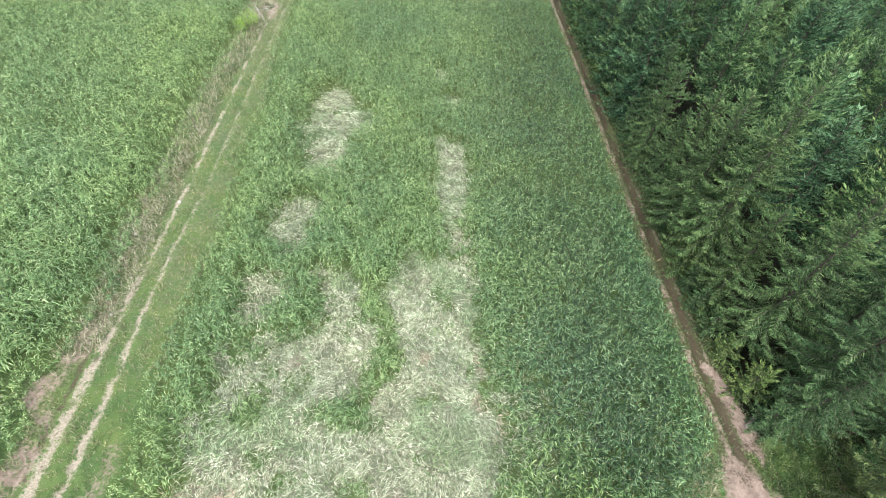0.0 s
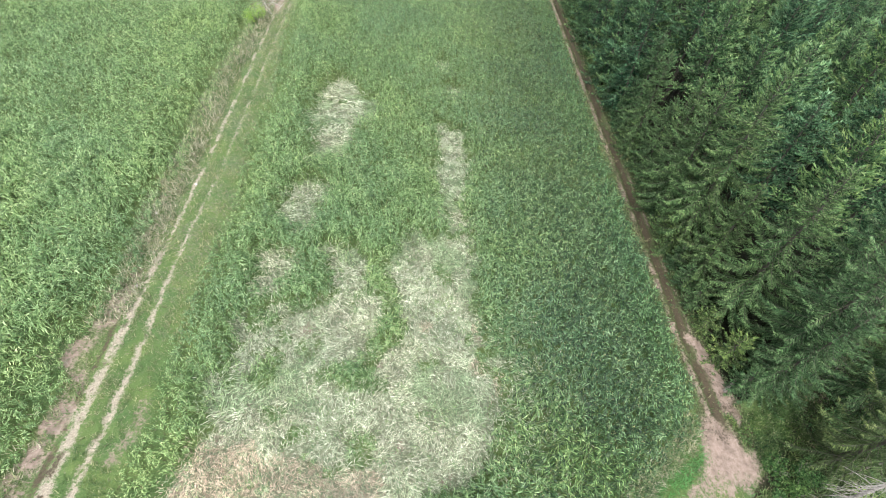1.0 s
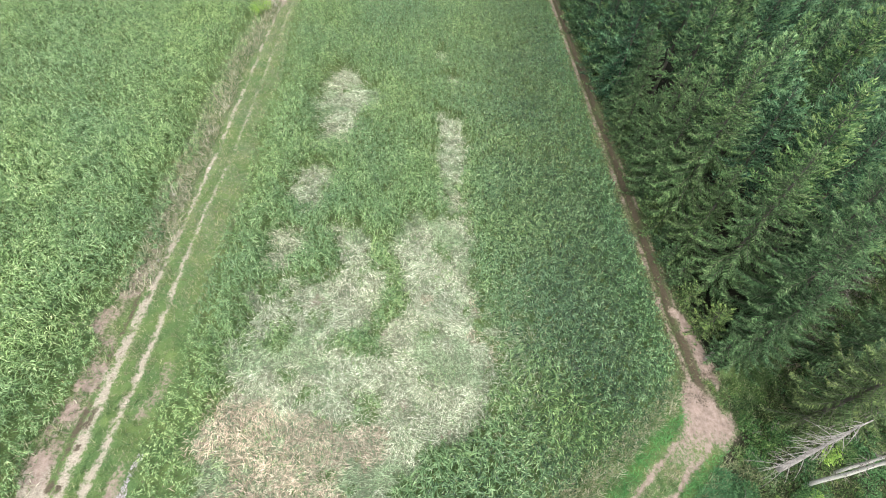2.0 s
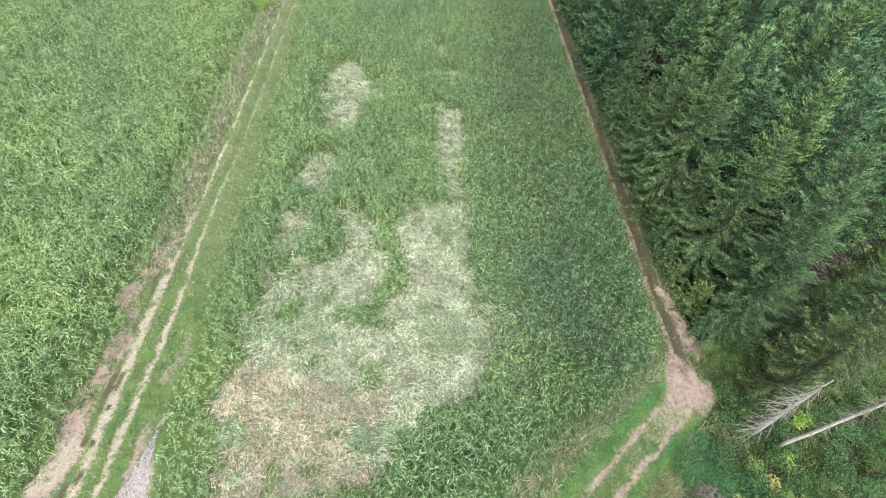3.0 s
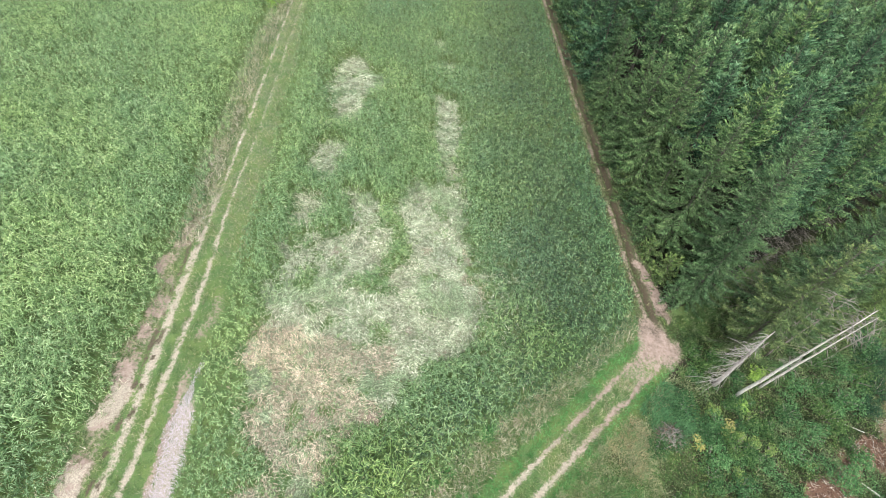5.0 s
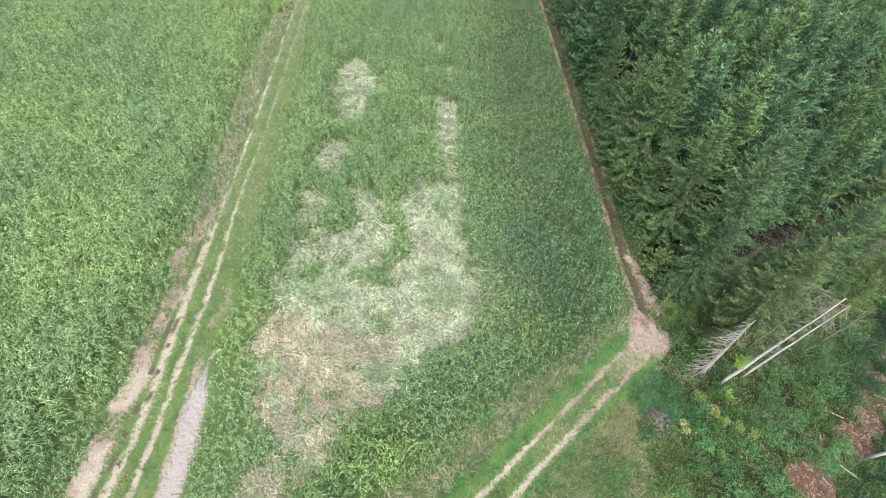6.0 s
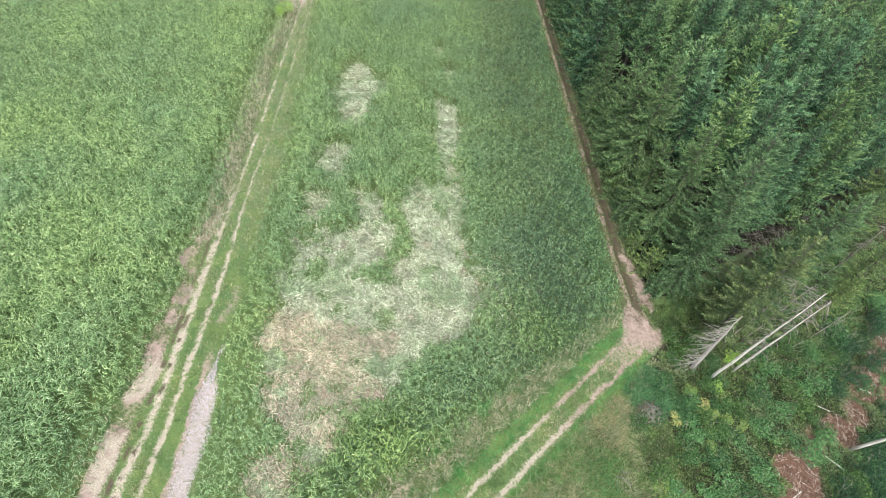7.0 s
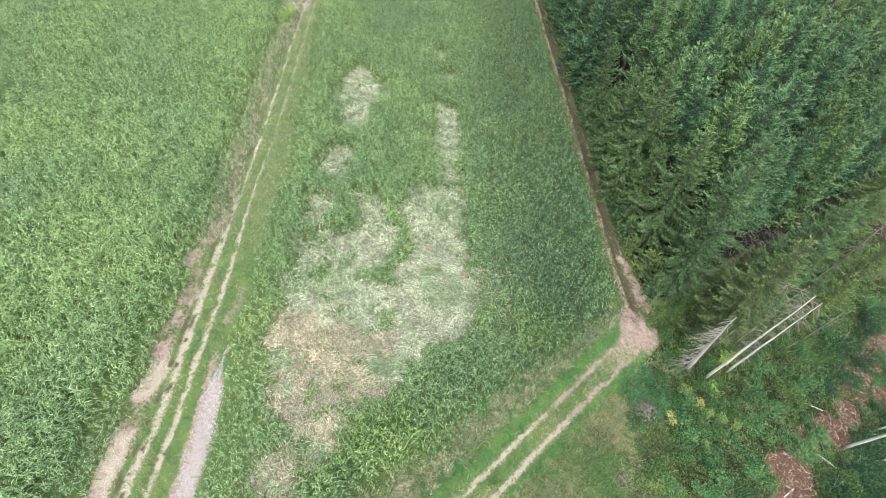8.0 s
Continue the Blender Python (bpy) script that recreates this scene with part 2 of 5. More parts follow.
    debris = np.zeros_like(x)
    for dx, dy, r in DEBRIS:
        debris = np.maximum(debris, 1 - step(np.hypot(x - dx, y - dy) / r + 0.9 * (n2 - 0.5), 0.75, 1.1))
    debris = np.where(wood, 0, debris)
    relief = 0.10 * (n1 - 0.5) + 0.05 * (n2 - 0.5) + 0.25 * (n3 - 0.5) * scrub
    return np.clip(np.stack([sand, mud, grass, straw, damp, debris, litter]), 0, 1), relief + dep


def ground_z(x, y):
    x, y = np.atleast_1d(np.asarray(x, float)), np.atleast_1d(np.asarray(y, float))
    return slope(x, y) + zones(x, y)[1]


def gz(x, y):
    return float(ground_z(x, y)[0])


# ---- material helpers ----
def material(name):
    m = bpy.data.materials.new(name)
    m.use_nodes = True
    nt = m.node_tree
    return m, nt, nt.nodes["Principled BSDF"]


def node(nt, kind, **values):
    n = nt.nodes.new(kind)
    for k, v in values.items():
        n.inputs[k.replace("_", " ")].default_value = v
    return n


def ramp(nt, source, stops):
    r = nt.nodes.new("ShaderNodeValToRGB")
    els = r.color_ramp.elements
    while len(els) < len(stops):
        els.new(0.5)
    for e, (p, c) in zip(els, stops):
        e.position, e.color = p, (*c, 1)
    nt.links.new(source, r.inputs[0])
    return r.outputs[0]


def mix(nt, fac, a, b, mode="MIX"):
    m = nt.nodes.new("ShaderNodeMix")
    m.data_type, m.blend_type = "RGBA", mode
    for sock, v in ((m.inputs[0], fac), (m.inputs[6], a), (m.inputs[7], b)):
        if isinstance(v, (int, float)):
            sock.default_value = v
        elif isinstance(v, tuple):
            sock.default_value = (*v, 1)
        else:
            nt.links.new(v, sock)
    return m.outputs[2]


def math_node(nt, op, a, b=0.0):
    m = nt.nodes.new("ShaderNodeMath")
    m.operation = op
    for sock, v in ((m.inputs[0], a), (m.inputs[1], b)):
        if isinstance(v, (int, float)):
            sock.default_value = v
        else:
            nt.links.new(v, sock)
    return m.outputs[0]


def world_noise(nt, scale, detail=3.0, rough=0.55):
    g = nt.nodes.new("ShaderNodeNewGeometry")
    n = node(nt, "ShaderNodeTexNoise", Scale=scale, Detail=detail, Roughness=rough)
    nt.links.new(g.outputs["Position"], n.inputs["Vector"])
    return n.outputs[0]


def island(nt):
    return nt.nodes.new("ShaderNodeNewGeometry").outputs["Random Per Island"]


def bump(nt, bsdf, height, strength, distance=0.05):
    b = node(nt, "ShaderNodeBump", Strength=strength, Distance=distance)
    nt.links.new(height, b.inputs["Height"])
    nt.links.new(b.outputs[0], bsdf.inputs["Normal"])


def leafy(name, stops, patch_scale=0.12, patch=((0.75, 0.8, 0.8), (1.2, 1.15, 1.1)), rough=0.5, glow=0.25, spread=0.9, by_object=None, tone=False, sheen=0.3):
    """Leaves: colour by leaf, drifting over the place, with light passing through the blade."""
    m, nt, p = material(name)
    col = ramp(nt, island(nt), stops)
    drift = ramp(nt, world_noise(nt, patch_scale, 3), [(0.3, patch[0]), (0.7, patch[1])])
    col = mix(nt, spread, col, drift, "MULTIPLY")
    if by_object:
        info = nt.nodes.new("ShaderNodeObjectInfo")
        col = mix(nt, 1.0, col, ramp(nt, info.outputs["Random"], by_object), "MULTIPLY")
    if tone:
        at = nt.nodes.new("ShaderNodeAttribute")
        at.attribute_name = "tone"
        col = mix(nt, 1.0, col, at.outputs["Color"], "MULTIPLY")
    nt.links.new(col, p.inputs["Base Color"])
    p.inputs["Roughness"].default_value = rough
    p.inputs["Specular IOR Level"].default_value = sheen
    tr = nt.nodes.new("ShaderNodeBsdfTranslucent")
    nt.links.new(col, tr.inputs["Color"])
    sh = nt.nodes.new("ShaderNodeMixShader")
    sh.inputs[0].default_value = glow
    nt.links.new(p.outputs[0], sh.inputs[1])
    nt.links.new(tr.outputs[0], sh.inputs[2])
    nt.links.new(sh.outputs[0], nt.nodes["Material Output"].inputs[0])
    return m


def woody(name, dark, light, scale=6.0, rough=0.85):
    m, nt, p = material(name)
    n = world_noise(nt, scale, 5, 0.65)
    col = ramp(nt, n, [(0.3, dark), (0.7, light)])
    tint = ramp(nt, island(nt), [(0.0, (0.75, 0.75, 0.75)), (1.0, (1.15, 1.12, 1.1))])
    col = mix(nt, 1.0, col, tint, "MULTIPLY")
    nt.links.new(col, p.inputs["Base Color"])
    p.inputs["Roughness"].default_value = rough
    bump(nt, p, n, 0.5, 0.03)
    return m


# ---- materials ----
def ground_material():
    m, nt, p = material("hillside_ground")
    a1, a2 = nt.nodes.new("ShaderNodeAttribute"), nt.nodes.new("ShaderNodeAttribute")
    a1.attribute_name, a2.attribute_name = "cover_a", "cover_b"
    s1, s2 = nt.nodes.new("ShaderNodeSeparateColor"), nt.nodes.new("ShaderNodeSeparateColor")
    nt.links.new(a1.outputs["Color"], s1.inputs[0])
    nt.links.new(a2.outputs["Color"], s2.inputs[0])
    sand, mud, grass, damp = s1.outputs[0], s1.outputs[1], s1.outputs[2], a1.outputs["Alpha"]
    straw, debris, litter = s2.outputs[0], s2.outputs[1], s2.outputs[2]
    rag, fine, mid, big = world_noise(nt, 5.5, 5, 0.75), world_noise(nt, 14, 5, 0.7), world_noise(nt, 3.2, 4, 0.6), world_noise(nt, 0.5, 3)

    def ragged(mask, width=0.22, src=None):
        v = math_node(nt, "ADD", mask, math_node(nt, "MULTIPLY", math_node(nt, "SUBTRACT", src or rag, 0.5), 2.6))
        mr = nt.nodes.new("ShaderNodeMapRange")
        mr.inputs["From Min"].default_value, mr.inputs["From Max"].default_value = 0.5 - width, 0.5 + width
        nt.links.new(v, mr.inputs["Value"])
        return mr.outputs[0]

    col = ramp(nt, mid, [(0.3, (0.035, 0.035, 0.02)), (0.7, (0.075, 0.07, 0.04))])
    g_col = ramp(nt, fine, [(0.3, (0.05, 0.085, 0.03)), (0.55, (0.085, 0.14, 0.05)), (0.75, (0.16, 0.185, 0.085))])
    g_col = mix(nt, 0.8, g_col, ramp(nt, big, [(0.35, (0.75, 0.85, 0.8)), (0.7, (1.25, 1.1, 0.95))]), "MULTIPLY")
    col = mix(nt, ragged(grass), col, g_col)
    # litter made near-black: the shade between crowns and shrubs is in this colour
    litter_shade_col = ramp(nt, fine, [(0.3, (0.008, 0.011, 0.006)), (0.7, (0.02, 0.021, 0.012))])
    col = mix(nt, ragged(litter), col, litter_shade_col)
    st_col = ramp(nt, fine, [(0.3, (0.07, 0.085, 0.052)), (0.65, (0.18, 0.18, 0.125))])
    col = mix(nt, ragged(straw), col, st_col)
    d_col = ramp(nt, fine, [(0.3, (0.05, 0.03, 0.02)), (0.7, (0.19, 0.11, 0.075))])
    col = mix(nt, ragged(debris), col, d_col)
    m_col = ramp(nt, mid, [(0.3, (0.165, 0.126, 0.103)), (0.7, (0.31, 0.243, 0.207))])
    m_col = mix(nt, 0.5, m_col, ramp(nt, fine, [(0.3, (0.75, 0.75, 0.72)), (0.7, (1.15, 1.15, 1.15))]), "MULTIPLY")
    col = mix(nt, ragged(mud), col, m_col)
    sa_col = ramp(nt, fine, [(0.3, (0.14, 0.118, 0.086)), (0.55, (0.32, 0.284, 0.225)), (0.75, (0.52, 0.475, 0.39))])
    col = mix(nt, ragged(sand), col, sa_col)
    da_col = ramp(nt, fine, [(0.3, (0.035, 0.03, 0.02)), (0.7, (0.1, 0.08, 0.052))])
    col = mix(nt, ragged(damp), col, da_col)
    nt.links.new(col, p.inputs["Base Color"])
    rough = nt.nodes.new("ShaderNodeMapRange")
    rough.inputs["To Min"].default_value, rough.inputs["To Max"].default_value = 0.95, 0.6
    nt.links.new(damp, rough.inputs["Value"])
    nt.links.new(rough.outputs[0], p.inputs["Roughness"])
    p.inputs["Specular IOR Level"].default_value = 0.15
    bump(nt, p, fine, 0.7, 0.06)
    return m


GROUND = ground_material()
MAIZE_WEST = leafy("maize_leaf_light", [(0.0, (0.0373, 0.0808, 0.0291)), (0.4, (0.132, 0.24, 0.0901)), (0.85, (0.264, 0.411, 0.184)), (1.0, (0.383, 0.531, 0.285))], patch=((0.75, 0.82, 0.9), (1.3, 1.2, 1.0)), rough=0.38, sheen=0.42, patch_scale=0.07, tone=True)
MAIZE_DEEP = leafy("maize_leaf_bluish", [(0.0, (0.00582, 0.0215, 0.00795)), (0.4, (0.0279, 0.0679, 0.0264)), (0.8, (0.0986, 0.184, 0.0783)), (1.0, (0.252, 0.387, 0.192))], patch=((0.75, 0.85, 0.95), (1.2, 1.15, 1.0)), rough=0.38, sheen=0.42, patch_scale=0.09, tone=True)
MAIZE_EAST = leafy("maize_leaf_mid", [(0.0, (0.0245, 0.0579, 0.0199)), (0.4, (0.102, 0.192, 0.0707)), (0.85, (0.213, 0.349, 0.153)), (1.0, (0.313, 0.441, 0.231))], patch=((0.82, 0.88, 0.95), (1.28, 1.17, 0.95)), rough=0.38, sheen=0.42, patch_scale=0.09, tone=True)
MAIZE_STALK = woody("maize_stalk", (0.10, 0.13, 0.05), (0.2, 0.22, 0.1))
TASSEL = leafy("maize_tassel", [(0.0, (0.22, 0.24, 0.10)), (1.0, (0.36, 0.33, 0.17))], glow=0.1)
STRAW = leafy("bleached_maize_straw", [(0.0, (0.0815, 0.102, 0.0585)), (0.35, (0.246, 0.264, 0.183)), (0.75, (0.493, 0.495, 0.385)), (1.0, (0.783, 0.765, 0.645))], patch=((0.85, 0.95, 0.9), (1.05, 1.02, 0.95)), glow=0.1, rough=0.6, tone=True)
STRAW_TAN = leafy("tan_maize_straw", [(0.0, (0.154, 0.123, 0.0824)), (0.5, (0.374, 0.305, 0.231)), (1.0, (0.681, 0.569, 0.451))], glow=0.1, rough=0.6, tone=True)
STRAW_GREEN = leafy("pale_green_maize", [(0.0, (0.0599, 0.107, 0.047)), (0.5, (0.169, 0.241, 0.129)), (1.0, (0.451, 0.528, 0.352))], glow=0.15, tone=True)
GRASS = leafy("verge_grass", [(0.0, (0.05, 0.1, 0.034)), (0.6, (0.1, 0.17, 0.06)), (0.9, (0.165, 0.225, 0.09)), (1.0, (0.32, 0.31, 0.18))], patch_scale=0.35)
GRASS_FRESH = leafy("fresh_grass", [(0.0, (0.0425, 0.137, 0.0345)), (0.6, (0.0723, 0.21, 0.0575)), (1.0, (0.119, 0.273, 0.092))], patch_scale=0.5)
GRASS_DARK = leafy("dark_sedge", [(0.0, (0.035, 0.095, 0.042)), (0.6, (0.065, 0.16, 0.07)), (1.0, (0.12, 0.24, 0.11))], patch_scale=0.5, sheen=0.12)
GRASS_DRY = leafy("dry_grass", [(0.0, (0.12, 0.143, 0.068)), (0.6, (0.212, 0.23, 0.12)), (1.0, (0.331, 0.337, 0.2))], patch_scale=0.5)
SPRUCE_TINT = [(0.0, (0.72, 0.88, 0.9)), (0.35, (0.86, 1.0, 1.0)), (0.65, (1.02, 1.08, 0.92)), (0.88, (1.15, 1.16, 0.9)), (1.0, (1.24, 1.22, 0.88))]
STRAW_DRY = leafy("tan_grass", [(0.0, (0.2, 0.15, 0.08)), (0.6, (0.31, 0.24, 0.14)), (1.0, (0.42, 0.34, 0.22))], patch_scale=0.5)
# young shoots are paler; their contrast with inner needles also carries painted crown light
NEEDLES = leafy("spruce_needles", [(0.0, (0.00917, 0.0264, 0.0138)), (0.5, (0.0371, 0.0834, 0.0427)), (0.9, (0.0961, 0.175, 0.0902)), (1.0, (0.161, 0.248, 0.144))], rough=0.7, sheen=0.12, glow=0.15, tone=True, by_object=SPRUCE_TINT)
NEEDLE_TIPS = leafy("spruce_shoots_lit_tops", [(0.0, (0.0556, 0.113, 0.0563)), (0.5, (0.117, 0.198, 0.0986)), (1.0, (0.222, 0.31, 0.171))], rough=0.7, sheen=0.12, glow=0.2, tone=True, by_object=SPRUCE_TINT)
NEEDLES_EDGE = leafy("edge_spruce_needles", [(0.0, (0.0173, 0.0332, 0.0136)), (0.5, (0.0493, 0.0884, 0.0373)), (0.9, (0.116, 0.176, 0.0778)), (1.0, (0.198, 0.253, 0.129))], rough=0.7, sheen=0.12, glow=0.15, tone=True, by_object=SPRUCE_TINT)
TIPS_EDGE = leafy("edge_shoots_lit_tops", [(0.0, (0.0583, 0.109, 0.0454)), (0.5, (0.112, 0.182, 0.0754)), (1.0, (0.204, 0.274, 0.129))], rough=0.7, sheen=0.12, glow=0.2, tone=True, by_object=SPRUCE_TINT)
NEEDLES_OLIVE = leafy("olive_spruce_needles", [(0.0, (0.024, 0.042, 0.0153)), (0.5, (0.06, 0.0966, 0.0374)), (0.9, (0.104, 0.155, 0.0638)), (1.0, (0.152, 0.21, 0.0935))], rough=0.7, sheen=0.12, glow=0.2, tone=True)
TIPS_OLIVE = leafy("olive_shoots_lit_tops", [(0.0, (0.0656, 0.106, 0.0382)), (0.5, (0.119, 0.174, 0.0638)), (1.0, (0.197, 0.255, 0.102))], rough=0.7, sheen=0.12, glow=0.2, tone=True)
NEEDLE_PAIR, EDGE_PAIR, OLIVE_PAIR = (NEEDLES, NEEDLE_TIPS), (NEEDLES_EDGE, TIPS_EDGE), (NEEDLES_OLIVE, TIPS_OLIVE)
BARK = woody("spruce_bark", (0.028, 0.026, 0.02), (0.075, 0.066, 0.055))
BOUGH = woody("spruce_bough", (0.035, 0.042, 0.024), (0.1, 0.1, 0.068))
DEADWOOD = woody("bleached_deadwood", (0.27, 0.268, 0.24), (0.58, 0.575, 0.535), 8)
GREYWOOD = woody("weathered_grey_wood", (0.15, 0.142, 0.13), (0.36, 0.346, 0.322), 8)
TWIGS = woody("dead_twigs", (0.1, 0.09, 0.078), (0.24, 0.222, 0.2), 8)
SPLINTERS = leafy("reddish_wood_debris", [(0.0, (0.049, 0.0296, 0.0226)), (0.45, (0.147, 0.0878, 0.0618)), (0.75, (0.294, 0.194, 0.149)), (1.0, (0.506, 0.462, 0.392))], glow=0.0, rough=0.8)
SHRUB_GREEN = leafy("shrub_leaf_green", [(0.0, (0.0143, 0.0447, 0.0144)), (0.55, (0.0418, 0.0966, 0.0307)), (1.0, (0.121, 0.199, 0.0722))], by_object=[(0.0, (0.8, 0.95, 1.1)), (1.0, (1.2, 1.1, 0.9))], sheen=0.12)
SHRUB_BLUE = leafy("shrub_leaf_bluish", [(0.0, (0.0222, 0.0713, 0.0251)), (0.55, (0.0617, 0.157, 0.0561)), (1.0, (0.161, 0.281, 0.116))], sheen=0.12)
SHRUB_LIME = leafy("shrub_leaf_lime", [(0.0, (0.1, 0.21, 0.03)), (0.6, (0.2, 0.34, 0.055)), (1.0, (0.32, 0.46, 0.11))])
SHRUB_OLIVE = leafy("weed_leaf_olive", [(0.0, (0.06, 0.12, 0.025)), (0.55, (0.14, 0.22, 0.05)), (1.0, (0.27, 0.34, 0.1))])
SHRUB_YELLOW = leafy("shrub_leaf_yellow", [(0.0, (0.2, 0.2, 0.05)), (0.6, (0.36, 0.33, 0.1)), (1.0, (0.5, 0.46, 0.2))])
BRAMBLE = leafy("undergrowth_leaf", [(0.0, (0.0146, 0.0357, 0.0111)), (0.5, (0.0392, 0.081, 0.0231)), (0.85, (0.0776, 0.136, 0.0397)), (1.0, (0.173, 0.199, 0.0924))], patch_scale=0.4, patch=((0.7, 0.9, 0.9), (1.35, 1.15, 1.0)), tone=True, sheen=0.12)


DEAD_LEAF = leafy("dead_bracken", [(0.0, (0.035, 0.026, 0.016)), (0.6, (0.1, 0.075, 0.045)), (1.0, (0.2, 0.16, 0.1))], glow=0.1)


BLEACHED = leafy("bleached_weeds", [(0.0, (0.22, 0.215, 0.14)), (0.6, (0.37, 0.36, 0.26)), (1.0, (0.52, 0.5, 0.39))], glow=0.1)
SHRUB_DARK = leafy("shrub_leaf_dark", [(0.0, (0.0064, 0.0256, 0.0128)), (0.55, (0.0176, 0.0544, 0.0256)), (1.0, (0.048, 0.104, 0.048))], sheen=0.12)


def stone_material(name, stops):
    m, nt, p = material(name)
    col = ramp(nt, island(nt), stops)
    n = world_noise(nt, 20, 4)
    col = mix(nt, 0.6, col, ramp(nt, n, [(0.3, (0.75, 0.75, 0.75)), (0.7, (1.1, 1.1, 1.1))]), "MULTIPLY")
    nt.links.new(col, p.inputs["Base Color"])
    p.inputs["Roughness"].default_value = 0.85
    bump(nt, p, n, 0.4, 0.02)
    return m


GRAVEL = stone_material("pinkish_gravel", [(0.0, (0.38, 0.325, 0.37)), (0.5, (0.49, 0.43, 0.48)), (1.0, (0.6, 0.54, 0.59))])
STONE = stone_material("pale_stone", [(0.0, (0.34, 0.31, 0.27)), (1.0, (0.48, 0.45, 0.4))])


# ---- mesh helpers ----
def tri_mesh(name, verts, tris, mats, slots=None, attrs=None, smooth=False):
    verts, tris = np.asarray(verts, np.float32), np.asarray(tris, np.int32)
    me = bpy.data.meshes.new(name)
    me.vertices.add(len(verts))
    me.vertices.foreach_set("co", verts.ravel())
    me.loops.add(tris.size)
    me.loops.foreach_set("vertex_index", tris.ravel())
    me.polygons.add(len(tris))
    me.polygons.foreach_set("loop_start", np.arange(0, tris.size, tris.shape[1], dtype=np.int32))
    for mt in mats:
        me.materials.append(mt)
    if slots is not None:
        me.polygons.foreach_set("material_index", np.asarray(slots, np.int32))
    if smooth:
        me.polygons.foreach_set("use_smooth", np.ones(len(tris), bool))
    for key, vals in (attrs or {}).items():
        at = me.attributes.new(key, "FLOAT_COLOR", "POINT")
        at.data.foreach_set("color", np.asarray(vals, np.float32).ravel())
    me.update()
    me.validate()
    return me


class Heap:
    """Collects pieces of one mesh."""

    def __init__(self):
        self.v, self.t, self.s, self.n, self.a = [], [], [], 0, []

    def add(self, verts, tris, slot=0, tone=None):
        verts, tris = np.asarray(verts, float).reshape(-1, 3), np.asarray(tris, int).reshape(-1, 3)
        self.v.append(verts)
        self.t.append(tris + self.n)
        self.s.append(np.full(len(tris), slot))
        self.n += len(verts)
        if tone is not None:
            self.a.append(np.repeat(tone, len(verts) // len(tone), axis=0))

    def mesh(self, name, mats, smooth=False):
        return tri_mesh(name, np.concatenate(self.v), np.concatenate(self.t), mats, np.concatenate(self.s), {"tone": np.concatenate(self.a)} if self.a else None, smooth)


def ribbons(root, out, length, width, lift, droop, segs=3, roll=None):
    """Leaf blades as tapering ribbons. root (n,3), out (n,3) level unit vectors; lift and droop shape the arc. Returns verts, tris."""
    n = len(root)
    side = np.stack([-out[:, 1], out[:, 0], np.zeros(n)], 1)
    if roll is not None:
        side = side * np.cos(roll)[:, None] + np.array([0, 0, 1.0]) * np.sin(roll)[:, None]
    rows = []
    up = np.array([0, 0, 1.0])
    for k in range(segs + 1):
        q = k / segs
        c = root + out * (length * q * (1 - 0.18 * q * q))[:, None] + up * (length * (lift * q - droop * q * q))[:, None]
        w = width * (1.0 if k else 0.6) * (1 - q ** 2.2) if k < segs else None
        if k < segs:
            rows.append(c - side * (w / 2)[:, None])
            rows.append(c + side * (w / 2)[:, None])
        else:
            rows.append(c)
    per = 2 * segs + 1
    v = np.stack(rows, 1).reshape(-1, 3)
    base = (np.arange(n) * per)[:, None, None]
    t = []
    for k in range(segs - 1):
        a = 2 * k
        t += [(a, a + 1, a + 3), (a, a + 3, a + 2)]
    t.append((2 * segs - 2, 2 * segs - 1, 2 * segs))
    return v, (base + np.array(t)[None]).reshape(-1, 3)


def blades(root, out, length, width, lift, droop, roll=None):
    """Short leaf blades, each a folded lozenge of two faces."""
    n = len(root)
    side = np.stack([-out[:, 1], out[:, 0], np.zeros(n)], 1)
    up = np.array([0, 0, 1.0])
    if roll is not None:
        side = side * np.cos(roll)[:, None] + up * np.sin(roll)[:, None]
    mid = root + out * (length * 0.48)[:, None] + up * (length * (0.5 * lift - 0.25 * droop))[:, None]
    tip = root + out * (length * 0.9)[:, None] + up * (length * (lift - droop))[:, None]
    v = np.stack([root, mid - side * (width / 2)[:, None], mid + side * (width / 2)[:, None], tip], 1).reshape(-1, 3)
    base = (np.arange(n) * 4)[:, None, None]
    return v, (base + np.array([(0, 2, 1), (1, 2, 3)])[None]).reshape(-1, 3)


def tube(points, radii, sides=6):
    """A round tapering stem through points."""
    pts = [Vector(p) for p in points]
    v, t = [], []
    for i, p in enumerate(pts):
        d = (pts[min(i + 1, len(pts) - 1)] - pts[max(i - 1, 0)]).normalized()
        a = d.orthogonal().normalized()
        b = d.cross(a)
        for k in range(sides):
            an = 2 * math.pi * k / sides
            v.append(p + (a * math.cos(an) + b * math.sin(an)) * radii[i])
    for i in range(len(pts) - 1):
        for k in range(sides):
            a, b = i * sides + k, i * sides + (k + 1) % sides
            t += [(a, b, b + sides), (a, b + sides, a + sides)]
    last = len(v)
    v += [pts[0], pts[-1]]
    e = (len(pts) - 1) * sides
    for k in range(sides):
        t += [((k + 1) % sides, k, last), (e + k, e + (k + 1) % sides, last + 1)]
    return np.array([tuple(q) for q in v]), np.array(t)


def stuff(name, me, label, category):
    return tagged(new(name, me), label, category, kind="stuff")


